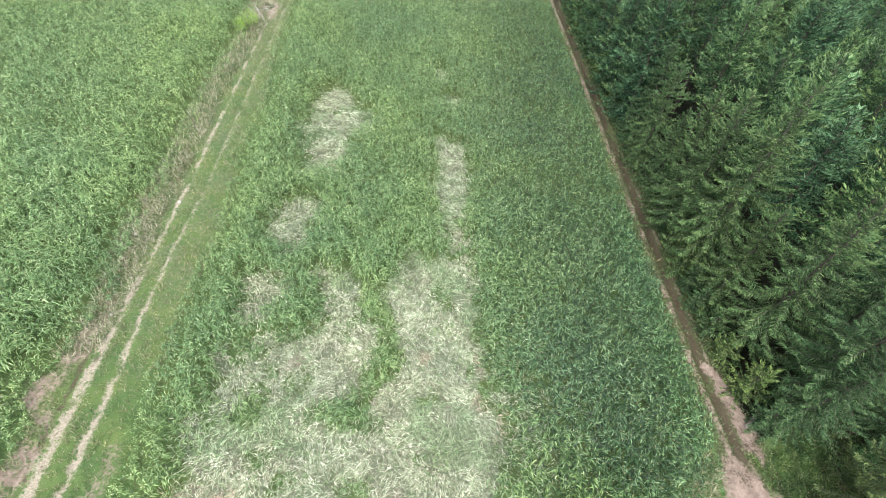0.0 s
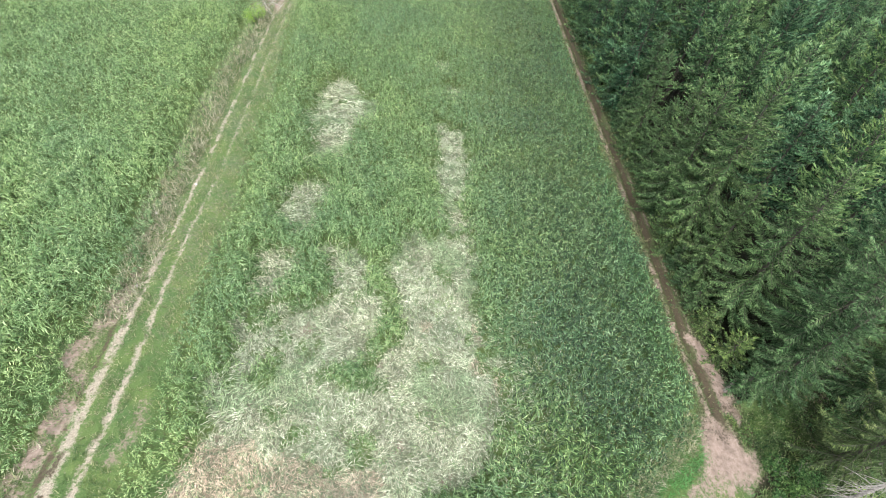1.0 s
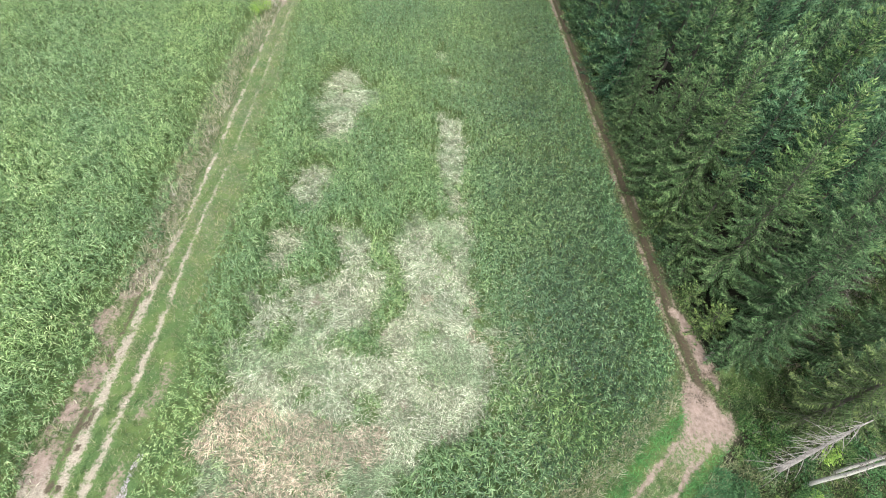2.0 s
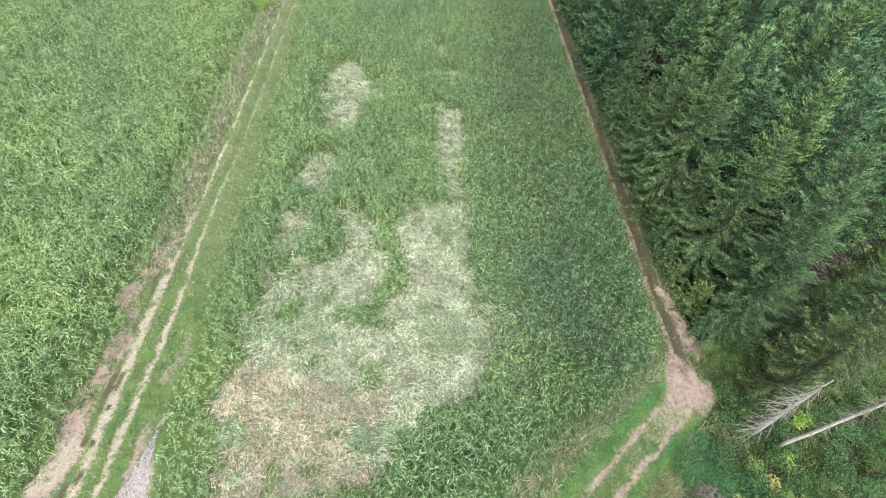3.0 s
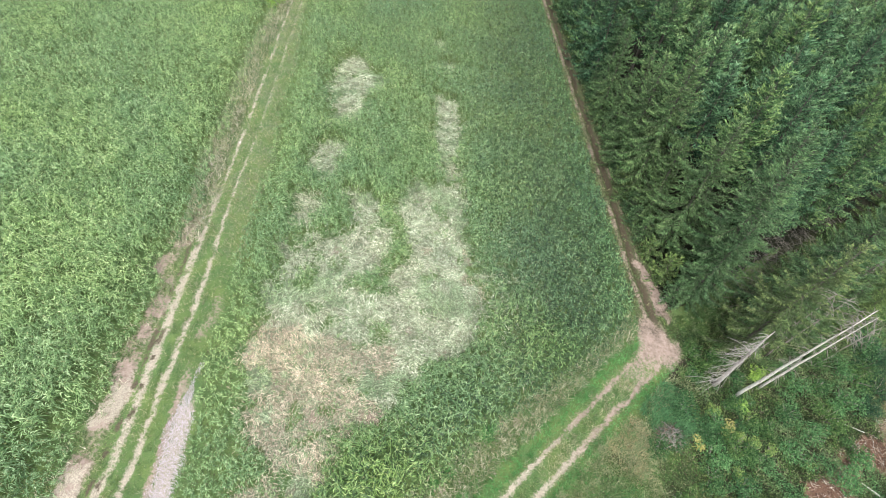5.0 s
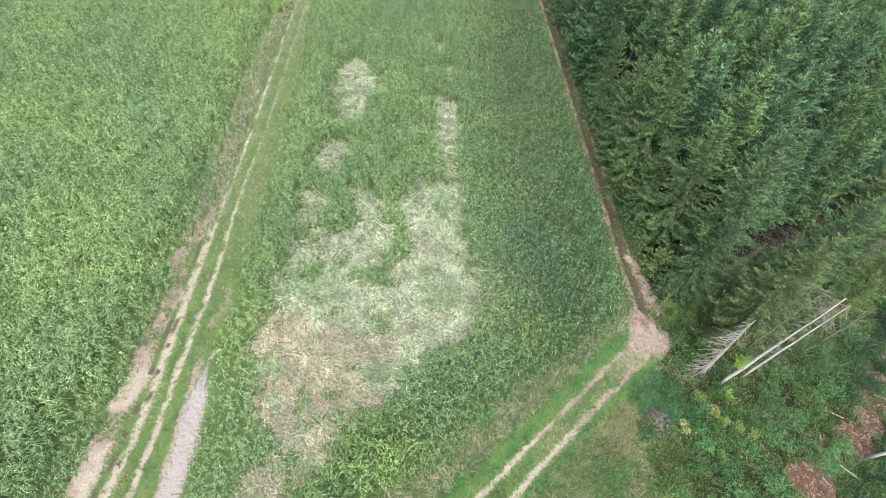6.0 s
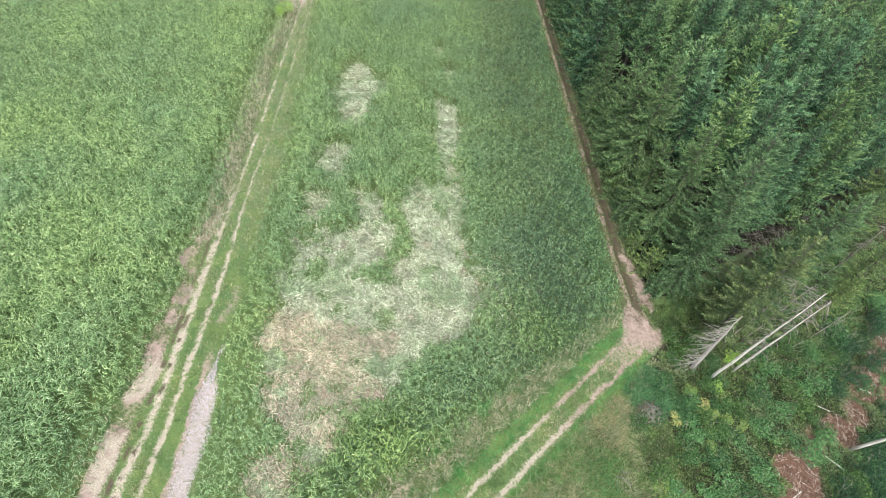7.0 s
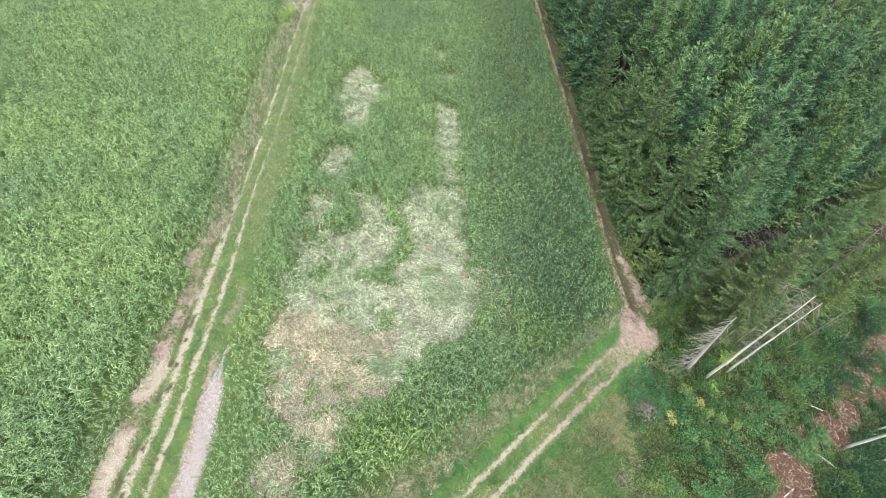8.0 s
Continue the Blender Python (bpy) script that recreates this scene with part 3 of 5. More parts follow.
# ---- ground: one sheet, with the tracks as stretches of it ----
def axis(far, *stretches):
    """Grid lines: coarse far out, fine over each stretch (start, end, spacing)."""
    lo, hi = stretches[0][0], stretches[-1][1]
    mid = np.concatenate([np.arange(a, b - 0.4 * d, d) for a, b, d in stretches] + [[hi]])
    return np.concatenate([[-q for q in far[::-1]], np.arange(lo - 40, lo - 0.1, 3.0), mid, np.arange(hi + 3, hi + 70, 3.0), [hi + 70 + q - far[0] + 40 for q in far]])


def build_ground():
    xs = axis([110, 180, 350, 700, 1500], (-24.0, -19.2, 0.3), (-19.2, -11.0, 0.13), (-11.0, 21.0, 0.3), (21.0, 27.0, 0.16), (27.0, 52.0, 0.3))
    ys = axis([110, 180, 350, 700, 1500], (-15.0, 24.0, 0.24), (24.0, 76.0, 0.4))
    gx, gy = np.meshgrid(xs, ys)
    x, y = gx.ravel(), gy.ravel()
    z, relief = zones(x, y)
    v = np.stack([x, y, slope(x, y) + relief], 1)
    nx, ny = len(xs), len(ys)
    i = (np.arange(ny - 1)[:, None] * nx + np.arange(nx - 1)[None]).ravel()
    quads = np.stack([i, i + 1, i + nx + 1, i + nx], 1)
    cx, cy = v[quads, 0].mean(1), v[quads, 1].mean(1)
    s, c = along_south_track(cx, cy)
    junction = inside(cx, cy, JUNCTION) | ((cx > 21.2) & (cx < 25.8) & (cy > 5) & (cy < 10))
    west = (cx > rut_west(cy) - 1.1) & (cx < rut_east(cy) + 0.7) & (cy > -40) & (cy < 140)
    wood = (cx > forest_track_edge(cy) - 0.3) & (cx < forest_track_edge(cy) + 2.1) & (cy > 10) & (cy < 140)
    south = (s > -30) & (s < 24) & (c > -0.6) & (c < 2.2)
    wood |= inside(cx, cy, MUD_SLICK)
    kind = np.zeros(len(cx), int)
    kind[south] = 3
    kind[wood] = 2
    kind[west] = 1
    kind[junction] = 4
    names = [("ground", "grassy and earthy hillside under fields and wood", "ground"),
             ("road_west", "sandy two-rut farm track with a grass crown between maize fields", "dirt track"),
             ("road_forest", "muddy narrow track along the edge of the spruce wood", "dirt track"),
             ("road_south", "grassy two-rut farm track from the muddy junction", "dirt track"),
             ("road_junction", "bare pinkish mud where the two tracks meet", "dirt track")]
    a = np.stack([z[0], z[1], z[2], z[4]], 1)
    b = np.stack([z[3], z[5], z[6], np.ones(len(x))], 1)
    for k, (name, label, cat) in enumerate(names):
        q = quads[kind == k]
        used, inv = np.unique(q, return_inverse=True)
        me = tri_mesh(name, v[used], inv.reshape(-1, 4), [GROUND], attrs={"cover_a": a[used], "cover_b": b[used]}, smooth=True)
        tagged(new(name, me), label, cat, kind="structure")


build_ground()


# ---- maize ----
def maize_mesh(name, px, py, rng, mats, height=1.85, leaves=17, deep=None):
    n = len(px)
    base = np.stack([px, py, ground_z(px, py)], 1)
    tall = height * rng.uniform(0.8, 1.1, n) * (0.84 + 0.28 * fnoise(px, py, 5, 55))
    # plants stay shorter along the field's rim
    rim = np.minimum(np.abs(px - west_corn_edge(py)), np.minimum(np.abs(px - east_corn_west_edge(py)), np.abs(py - south_edge(px))))
    tall = tall * (0.28 + 0.72 * step(rim + 0.7 * (vnoise(px, py, 0.8, 56) - 0.5), 0.0, 3.2))
    heap = Heap()
    # plants differ in colour, clump by clump
    f = 0.55 * vnoise(px, py, 0.5, 95) + 0.45 * vnoise(px, py, 1.1, 96)
    f = 0.84 + 0.32 * np.clip(0.5 + 1.5 * (f - 0.5), 0, 1) + rng.normal(0, 0.1, n)
    lime = np.maximum(np.exp(-((px - 0.0) / 4.5) ** 2 - ((py + 4.2) / 2.6) ** 2), np.exp(-((px - 14.5) / 4.5) ** 2 - ((py - 6.0) / 2.6) ** 2))
    pale = step(-px, 6.5, 9.0) * (px > -14) * step(-py, -9, -4)
    tall = tall * (1 - 0.4 * pale)
    f = f * (1 + 0.16 * pale)
    vivid = step(px - forest_track_edge(py), -5.0, -1.5) * (px < 30)
    tone = np.stack([f * f ** 0.3 * (1 + 0.05 * lime - 0.06 * vivid), f * (1 + 0.06 * lime + 0.05 * vivid), f * f ** 0.1 * (1 - 0.18 * lime), np.ones(n)], 1)
    tall = tall * (0.8 + 0.36 * vnoise(px, py, 0.55, 97)) * (1 - 0.6 * step(lodged_near(px, py), 0.02, 0.6))
    spin = rng.uniform(0, np.pi, n)
    size = np.clip(tall / 1.7, 0.45, 1.1)
    every = (px, py, base, tall, tone, spin, size, n, deep)
    close = py < 32
    for k in range(leaves):
        # plants far down the field carry fewer leaves
        px, py, base, tall, tone, spin, size, n, deep = every
        if k % 8 in (1, 3, 6):
            px, py, base, tall, tone, spin, size = (a[close] for a in every[:7])
            n, deep = len(px), None if deep is None else deep[close]
        q = k / (leaves - 1)
        # leaves stand in two ranks, the upper ones steeper and shorter, the lower ones arching over
        ang = spin + np.pi * k + rng.normal(0, 0.5, n)
        out = np.stack([np.cos(ang), np.sin(ang), np.zeros(n)], 1)
        root = base + np.stack([rng.normal(0, 0.08, n), rng.normal(0, 0.08, n), tall * (0.48 + 0.47 * q)], 1)
        ln = rng.uniform(0.36, 0.64, n) * (1.1 - 0.35 * q) * size
        wd = rng.uniform(0.048, 0.077, n) * (1.05 - 0.2 * q) * (0.5 + 0.5 * size)
        v, t = blades(root, out, ln, wd, rng.uniform(0.35, 1.0, n) + 0.35 * q, rng.uniform(0.7, 1.8, n) - 0.2 * q, roll=rng.normal(0, 0.45, n))
        heap.add(v, t, 0, tone)
        if deep is not None:
            heap.s[-1] = np.repeat(np.where(rng.random(n) < deep, 3, 0), len(t) // n)
    px, py, base, tall, tone, spin, size, n, deep = every
    # stalk and tassel
    up = np.array([0, 0, 1.0])
    lean = rng.normal(0, 0.04, (n, 3)) * np.array([1, 1, 0])
    a = base - up * 0.05
    w = np.array([0.015, 0, 0])
    d = np.array([0, 0.015, 0])
    tip = base + lean + up * tall[:, None]
    v = np.stack([a - w, a + w, a + d, tip], 1).reshape(-1, 3)
    o = (np.arange(n) * 4)[:, None, None]
    heap.add(v, (o + np.array([(0, 1, 3), (1, 2, 3), (2, 0, 3)])[None]).reshape(-1, 3), 1, tone)
    for k in range(1):
        ang = rng.uniform(0, 2 * np.pi, n)
        out = np.stack([np.cos(ang), np.sin(ang), np.zeros(n)], 1)
        v, t = ribbons(tip - up * 0.03, out, rng.uniform(0.1, 0.22, n), np.full(n, 0.04), rng.uniform(0.8, 1.6, n), np.full(n, 0.5), segs=1)
        heap.add(v, t, 2, tone)
    return heap.mesh(name, mats)


def sow(rng, x0, x1, y0, y1, row, gap, turn):
    """Rows of seed places with jitter."""
    m = max(x1 - x0, y1 - y0) * 0.75
    u, w = np.meshgrid(np.arange(-m, m, row), np.arange(-m, m, gap))
    u, w = u.ravel() + rng.normal(0, 0.16, u.size), w.ravel() + rng.normal(0, 0.13, w.size)
    c, s = math.cos(turn), math.sin(turn)
    x, y = (x0 + x1) / 2 + c * u - s * w, (y0 + y1) / 2 + s * u + c * w
    k = (x > x0) & (x < x1) & (y > y0) & (y < y1)
    return x[k], y[k]


def build_maize():
    rng = np.random.default_rng(11)
    x, y = sow(rng, -64, -16.5, -15, 70, 0.47, 0.255, radians(4))
    keep = in_west_field(x, y) & (x > -28 - 0.53 * (y + 8)) & (y < 55 + 0.34 * (x + 53))
    keep &= (fnoise(x, y, 1.8, 77) > 0.2) & (rng.random(len(x)) < 0.97)
    x, y = x[keep], y[keep]
    stuff("maize_field", maize_mesh("maize_field", x, y, rng, [MAIZE_WEST, MAIZE_STALK, TASSEL]), "tall light green standing maize in a dense field", "maize field")
    x, y = sow(rng, -16, 23, -16, 76, 0.48, 0.245, radians(2))
    flat = lodged(x + rng.normal(0, 0.35, len(x)), y + rng.normal(0, 0.35, len(x)))
    keep = in_east_field(x, y) & (rng.random(len(x)) < 0.95 + flat * (0.1 + 0.55 * (fnoise(x, y, 1.5, 41) > 0.63) - 0.95))
    keep &= rng.random(len(x)) > 0.62 * thin(x, y) * (fnoise(x, y, 2.0, 42) > 0.35)
    keep &= rng.random(len(x)) > 0.25 * lodged_near(x, y)
    strip = (x < -7.5) & (y < 9)
    keep &= ~strip | (rng.random(len(x)) < 0.95 + 0.75 * (fnoise(x, y, 1.6, 43) - 0.4))
    x, y = x[keep], y[keep]
    low = np.where(lodged_near(x, y) > 0.55, 0.6, 1.0)
    k = low > 0.9
    stuff("maize_field", maize_mesh("maize_field", x[k], y[k], rng, [MAIZE_EAST, MAIZE_STALK, TASSEL, MAIZE_DEEP], deep=np.maximum(step(x[k] + 3 * (fnoise(x[k], y[k], 7, 59) - 0.5), 2, 17), 0.5 * (x[k] > -3) * np.exp(-((y[k] - south_edge(x[k]) - 3.0) / 3.0) ** 2))), "deep green standing maize around flattened patches", "maize field")
    stuff("maize_regrowth", maize_mesh("maize_regrowth", x[~k], y[~k], rng, [MAIZE_EAST, MAIZE_STALK, TASSEL], height=0.85, leaves=9), "short green maize shoots among flattened stalks", "maize")


def scatter(rng, x0, x1, y0, y1, per_m2):
    n = int((x1 - x0) * (y1 - y0) * per_m2)
    return rng.uniform(x0, x1, n), rng.uniform(y0, y1, n)


def lying_straw(name, x, y, rng, mat, long=(0.2, 0.52), wide=(0.02, 0.037), lift=0.24):
    n = len(x)
    # stalks lie in swirls
    ang = 9.0 * vnoise(x, y, 2.6, 101) + rng.normal(0, 0.75, n) + np.pi * rng.integers(0, 2, n)
    dx, dy = np.cos(ang), np.sin(ang)
    root = np.stack([x, y, ground_z(x, y) + rng.uniform(0.02, 0.12, n) + 0.22 * vnoise(x, y, 0.5, 98)], 1)
    # follow the hill's slope along each blade
    grade = SLOPE_X * dx + SLOPE_Y * dy
    v, t = blades(root, np.stack([dx, dy, np.zeros(n)], 1), rng.uniform(*long, n), rng.uniform(*wide, n), grade + rng.uniform(0, lift, n) * 1.2, rng.uniform(0.1, lift + 0.1, n), roll=rng.normal(0, 0.4, n))
    h = Heap()
    f = 0.6 * vnoise(x, y, 0.45, 98) + 0.4 * vnoise(x, y, 1.3, 99)
    f = 0.72 + 0.72 * np.clip(0.5 + 1.4 * (f - 0.5), 0, 1)
    h.add(v, t, 0, np.stack([f, f, f, np.ones(n)], 1))
    return h.mesh(name, [mat])


def build_lodged():
    rng = np.random.default_rng(12)
    x, y = scatter(rng, -11, 15, -12, 55, 240)
    f = lodged(x, y) * in_east_field(x, y)
    g = 0.5 * thin(x, y) * in_east_field(x, y)
    tan = (fnoise(x, y, 4, 90) + 0.6 * step(-x, -2, 4) * step(-y, -12, -4) > 0.72) & (y < 16)
    green = (fnoise(x, y, 2.4, 91) > 0.63) | (rng.random(len(x)) < 0.36)
    f = np.maximum(f, lodged_near(x, y) * in_east_field(x, y) * 0.6)
    keep = rng.random(len(x)) < np.maximum(f, g) * (1 - 0.5 * step(fnoise(x, y, 2.4, 35), 0.66, 0.76) * (y < 16))
    for name, mat, pick, label in (
        ("flattened_maize", STRAW, keep & ~tan & ~green, "bleached flattened maize stalks and leaves on the soil"),
        ("flattened_maize", STRAW_TAN, keep & tan & ~green, "tan dried flattened maize straw on the soil"),
        ("flattened_maize", STRAW_GREEN, keep & green, "pale green flattened maize leaves among the straw"),
    ):
        stuff(name, lying_straw(name, x[pick], y[pick], rng, mat), label, "flattened maize")


def tufts(name, x, y, rng, mats, pick, tall, blades=4, width=0.035):
    h = Heap()
    for slot in range(len(mats)):
        xs, ys = x[pick == slot], y[pick == slot]
        n = len(xs)
        if not n:
            continue
        z = ground_z(xs, ys)
        for k in range(blades):
            ang = rng.uniform(0, 2 * np.pi, n)
            out = np.stack([np.cos(ang), np.sin(ang), np.zeros(n)], 1)
            root = np.stack([xs + rng.normal(0, 0.05, n), ys + rng.normal(0, 0.05, n), z - 0.02], 1)
            # tussocks
            ln = rng.uniform(*tall, n) * (0.55 + 0.95 * vnoise(xs, ys, 0.8, 67))
            v, t = ribbons(root, out, ln * 0.8, np.full(n, width) * rng.uniform(0.7, 1.4, n), rng.uniform(0.8, 1.8, n), rng.uniform(0.3, 1.0, n), segs=1)
            h.add(v, t, slot)
    return h.mesh(name, mats)


def build_grass():
    rng = np.random.default_rng(13)
    # west track: crown and verges
    x, y = scatter(rng, -20, -10.5, -14, 74, 24)
    z, _ = zones(x, y)
    ok = (x > west_corn_edge(y) - 0.4) & (x < east_corn_west_edge(y) + 0.3) & (z[0] < 0.1 + 0.4 * rng.random(len(x))) & (z[1] < 0.75 * rng.random(len(x))) & (z[4] < 0.25) & (rng.random(len(x)) < 0.35 + 0.65 * z[2])
    ok &= ~((y < 2.2) & (x > -13.5) & (x < -11.7))
    x, y = x[ok], y[ok]
    pick = np.where(fnoise(x, y, 4, 61) + rng.normal(0, 0.1, len(x)) + 0.55 * step(y, 4, 22) + 0.2 * (x < rut_west(y) - 0.35) > 0.62, 1, 0)
    stuff("verge_grass", tufts("verge_grass", x, y, rng, [GRASS, GRASS_DRY], pick, (0.14, 0.36), 5, 0.06), "short green and dry grass along the sandy track", "grass")
    # dry weeds at the foot of the west maize
    x, y = scatter(rng, -20.5, -15.6, -14, 74, 40)
    off = x - west_corn_edge(y) + 0.6 * (fnoise(x, y, 1.5, 60) - 0.5)
    ok = (off > -1.0) & (off < np.where(y > 15, 1.1, 0.55)) & (rng.random(len(x)) < np.where(y > 14, 1.0, 0.3))
    x, y = x[ok], y[ok]
    pick = np.where(rng.random(len(x)) < np.where(y > 14, 0.36, 0.7), 1, np.where(rng.random(len(x)) < 0.75, 2, 0))
    stuff("dry_weeds", tufts("dry_weeds", x, y, rng, [GRASS_DRY, GRASS, BLEACHED], pick, (0.3, 0.7), 4, 0.065), "dry beige weeds along the maize field's edge", "weeds")
    # forest track: tufts on its banks and between the ruts
    x, y = scatter(rng, 21, 27, 10, 80, 30)
    fx = x - forest_track_edge(y) + 0.5 * (fnoise(x, y, 1.2, 69) - 0.5)
    bank = ((fx > -0.7) & (fx < 0.05)) | ((fx > 1.75) & (fx < 2.9))
    ok = (bank | ((fx > 0.05) & (fx < 1.75) & (rng.random(len(x)) < 0.13))) & (zones(x, y)[0][1] < 0.55)
    x, y = x[ok], y[ok]
    pick = np.where(rng.random(len(x)) < 0.3, 1, 0)
    stuff("verge_grass", tufts("verge_grass", x, y, rng, [GRASS, GRASS_DRY], pick, (0.15, 0.4), 4, 0.055), "short grass on the muddy forest track's banks", "grass")
    # south track and junction
    x, y = scatter(rng, -4, 27, -14, 12, 30)
    s, c = along_south_track(x, y)
    z, _ = zones(x, y)
    ok = (c > -4.0) & (c < 5.2) & (z[0] < 0.3) & (z[1] < 0.4) & ~in_east_field(x, y) & (s < 23)
    x, y, c = x[ok], y[ok], c[ok]
    fresh = ((c < -0.5) & (c > -2.2)) | ((c > 1.9) & (c < 2.7))
    pick = np.where(fresh & (fnoise(x, y, 3, 62) > 0.3), 1, np.where(fnoise(x, y, 2, 63) + 0.12 * (np.abs(c - 0.7) > 2.6) > 0.56, 2, 0))
    stuff("verge_grass", tufts("verge_grass", x, y, rng, [GRASS, GRASS_FRESH, GRASS_DRY], pick, (0.18, 0.5), 5, 0.07), "fresh green grass beside the two-rut track", "grass")
    # sedge round the brush pile, dry grass beside the track
    x, y = scatter(rng, 19, 27, -3, 5, 30)
    ok = (((x - 22.9) / 2.2) ** 2 + ((y - 1.5) / 2.4) ** 2 + 0.8 * (fnoise(x, y, 1.2, 65) - 0.5) < 1) & (np.hypot(x - 22.35, y + 0.45) > 0.9) & (zones(x, y)[0][1] < 0.4) & (along_south_track(x, y)[1] > 2.6)
    x, y = x[ok], y[ok]
    stuff("sedge", tufts("sedge", x, y, rng, [GRASS_DARK], np.zeros(len(x)), (0.4, 0.8), 6, 0.09), "dark blue-green sedge clump around the brush pile", "sedge")
    x, y = scatter(rng, 14, 23, -6, 3, 40)
    ok = ((x - 18.9) / 1.7) ** 2 + ((y + 1.3) / 2.6) ** 2 + 1.2 * (fnoise(x, y, 1.2, 66) - 0.5) < 1
    ok &= along_south_track(x, y)[1] > 2.5
    x, y = x[ok], y[ok]
    stuff("dry_grass", tufts("dry_grass", x, y, rng, [GRASS_DRY, STRAW_DRY], (rng.random(len(x)) < 0.4).astype(int), (0.25, 0.6), 5, 0.06), "patch of dry tan grass beside the track", "grass")
    # rough meadow between the track and the scrub
    x, y = scatter(rng, 4, 25, -14, 3, 30)
    s, c = along_south_track(x, y)
    ok = (c > 2.3) & (x < 22.5 + 2.5 * (fnoise(x, y, 2.5, 67) - 0.5) - 0.35 * (y + 8)) & (zones(x, y)[0][1] < 0.4) & (np.hypot(x - 22.35, y + 0.45) > 1.0)
    x, y = x[ok], y[ok]
    pick = np.where(fnoise(x, y, 2.2, 68) + rng.normal(0, 0.12, len(x)) > 0.55, 1, np.where(rng.random(len(x)) < 0.25, 2, 0))
    stuff("meadow_grass", tufts("meadow_grass", x, y, rng, [GRASS, GRASS_DRY, GRASS_FRESH], pick, (0.34, 0.75), 6, 0.07), "rough olive and dry meadow grass in the clearing", "grass")
    # weeds at the east maize field's southern edge
    x, y = scatter(rng, -12, 22, -14, 12, 60)
    s, c = along_south_track(x, y)
    d = y - south_edge(x)
    ok = (d > -3.8) & (d < 1.2) & (c < -1.5) & (x > -8) & (zones(x, y)[0][1] < 0.4)
    x, y = x[ok], y[ok]
    pick = np.where(fnoise(x, y, 2, 64) > 0.76, 1, np.where(rng.random(len(x)) < 0.62, 2, np.where(rng.random(len(x)) < 0.75, 3, 0)))
    stuff("field_weeds", tufts("field_weeds", x, y, rng, [GRASS_DRY, GRASS_FRESH, GRASS, BLEACHED], pick, (0.35, 0.85), 6, 0.06), "tall dry weeds on the maize field's edge", "weeds")


build_maize()
build_lodged()
build_grass()


# ---- gravel strip and stones ----
def pebble(rng, r, flat=0.6):
    ico = bmesh.new()
    bmesh.ops.create_icosphere(ico, subdivisions=1, radius=r)
    v = np.array([tuple(q.co * rng.uniform(0.75, 1.2)) for q in ico.verts]) * np.array([1, 1, flat])
    t = np.array([[q.index for q in f.verts] for f in ico.faces])
    ico.free()
    return v, t


def build_gravel():
    rng = np.random.default_rng(14)
    octa = np.array([(1, 0, 0), (-1, 0, 0), (0, 1, 0), (0, -1, 0), (0, 0, 0.6), (0, 0, -0.6)], float)
    faces = np.array([(0, 2, 4), (2, 1, 4), (1, 3, 4), (3, 0, 4), (2, 0, 5), (1, 2, 5), (3, 1, 5), (0, 3, 5)])
    shapes = [(octa * rng.uniform(0.7, 1.2, (6, 1)), faces) for _ in range(6)]
    x, y = scatter(rng, -13.8, -11.3, -14, 3.6, 400)
    mid = -12.62 - 0.02 * y
    half = (0.62 * step(2.0 - y, 0, 3.0) + 0.16) * (0.75 + 0.5 * fnoise(x, y, 1.1, 72))
    ok = np.abs(x - mid + 0.5 * (fnoise(x, y, 1.6, 71) - 0.5)) < half * rng.uniform(0.6, 1.1, len(x))
    x, y = x[ok], y[ok]
    z = ground_z(x, y)
    h = Heap()
    for i in range(len(x)):
        v, t = shapes[i % 6]
        a = rng.uniform(0, 6.28)
        rot = np.array([[math.cos(a), -math.sin(a), 0], [math.sin(a), math.cos(a), 0], [0, 0, 1]])
        h.add(v @ rot.T * rng.uniform(0.016, 0.034) + np.array([x[i], y[i], z[i] + 0.02]), t)
    stuff("gravel_strip", h.mesh("gravel_strip", [GRAVEL]), "strip of pinkish grey gravel beside the farm track", "gravel")
    for i, (sx, sy, r) in enumerate([(-16.5, 17.2, 0.18), (-15.9, 27.7, 0.16), (-16.9, 37.0, 0.17), (-17.6, 24.0, 0.14), (-17.8, 57.0, 0.15)]):
        v, t = pebble(rng, r, 0.55)
        hp = Heap()
        hp.add(v, t)
        ob = new("stone", hp.mesh("stone", [STONE]))
        ob.matrix_world = pose(sx, sy, gz(sx, sy) + r * 0.2)
        tagged(ob, "pale weathered stone lying beside the track", "stone", "stones along the track")


build_gravel()


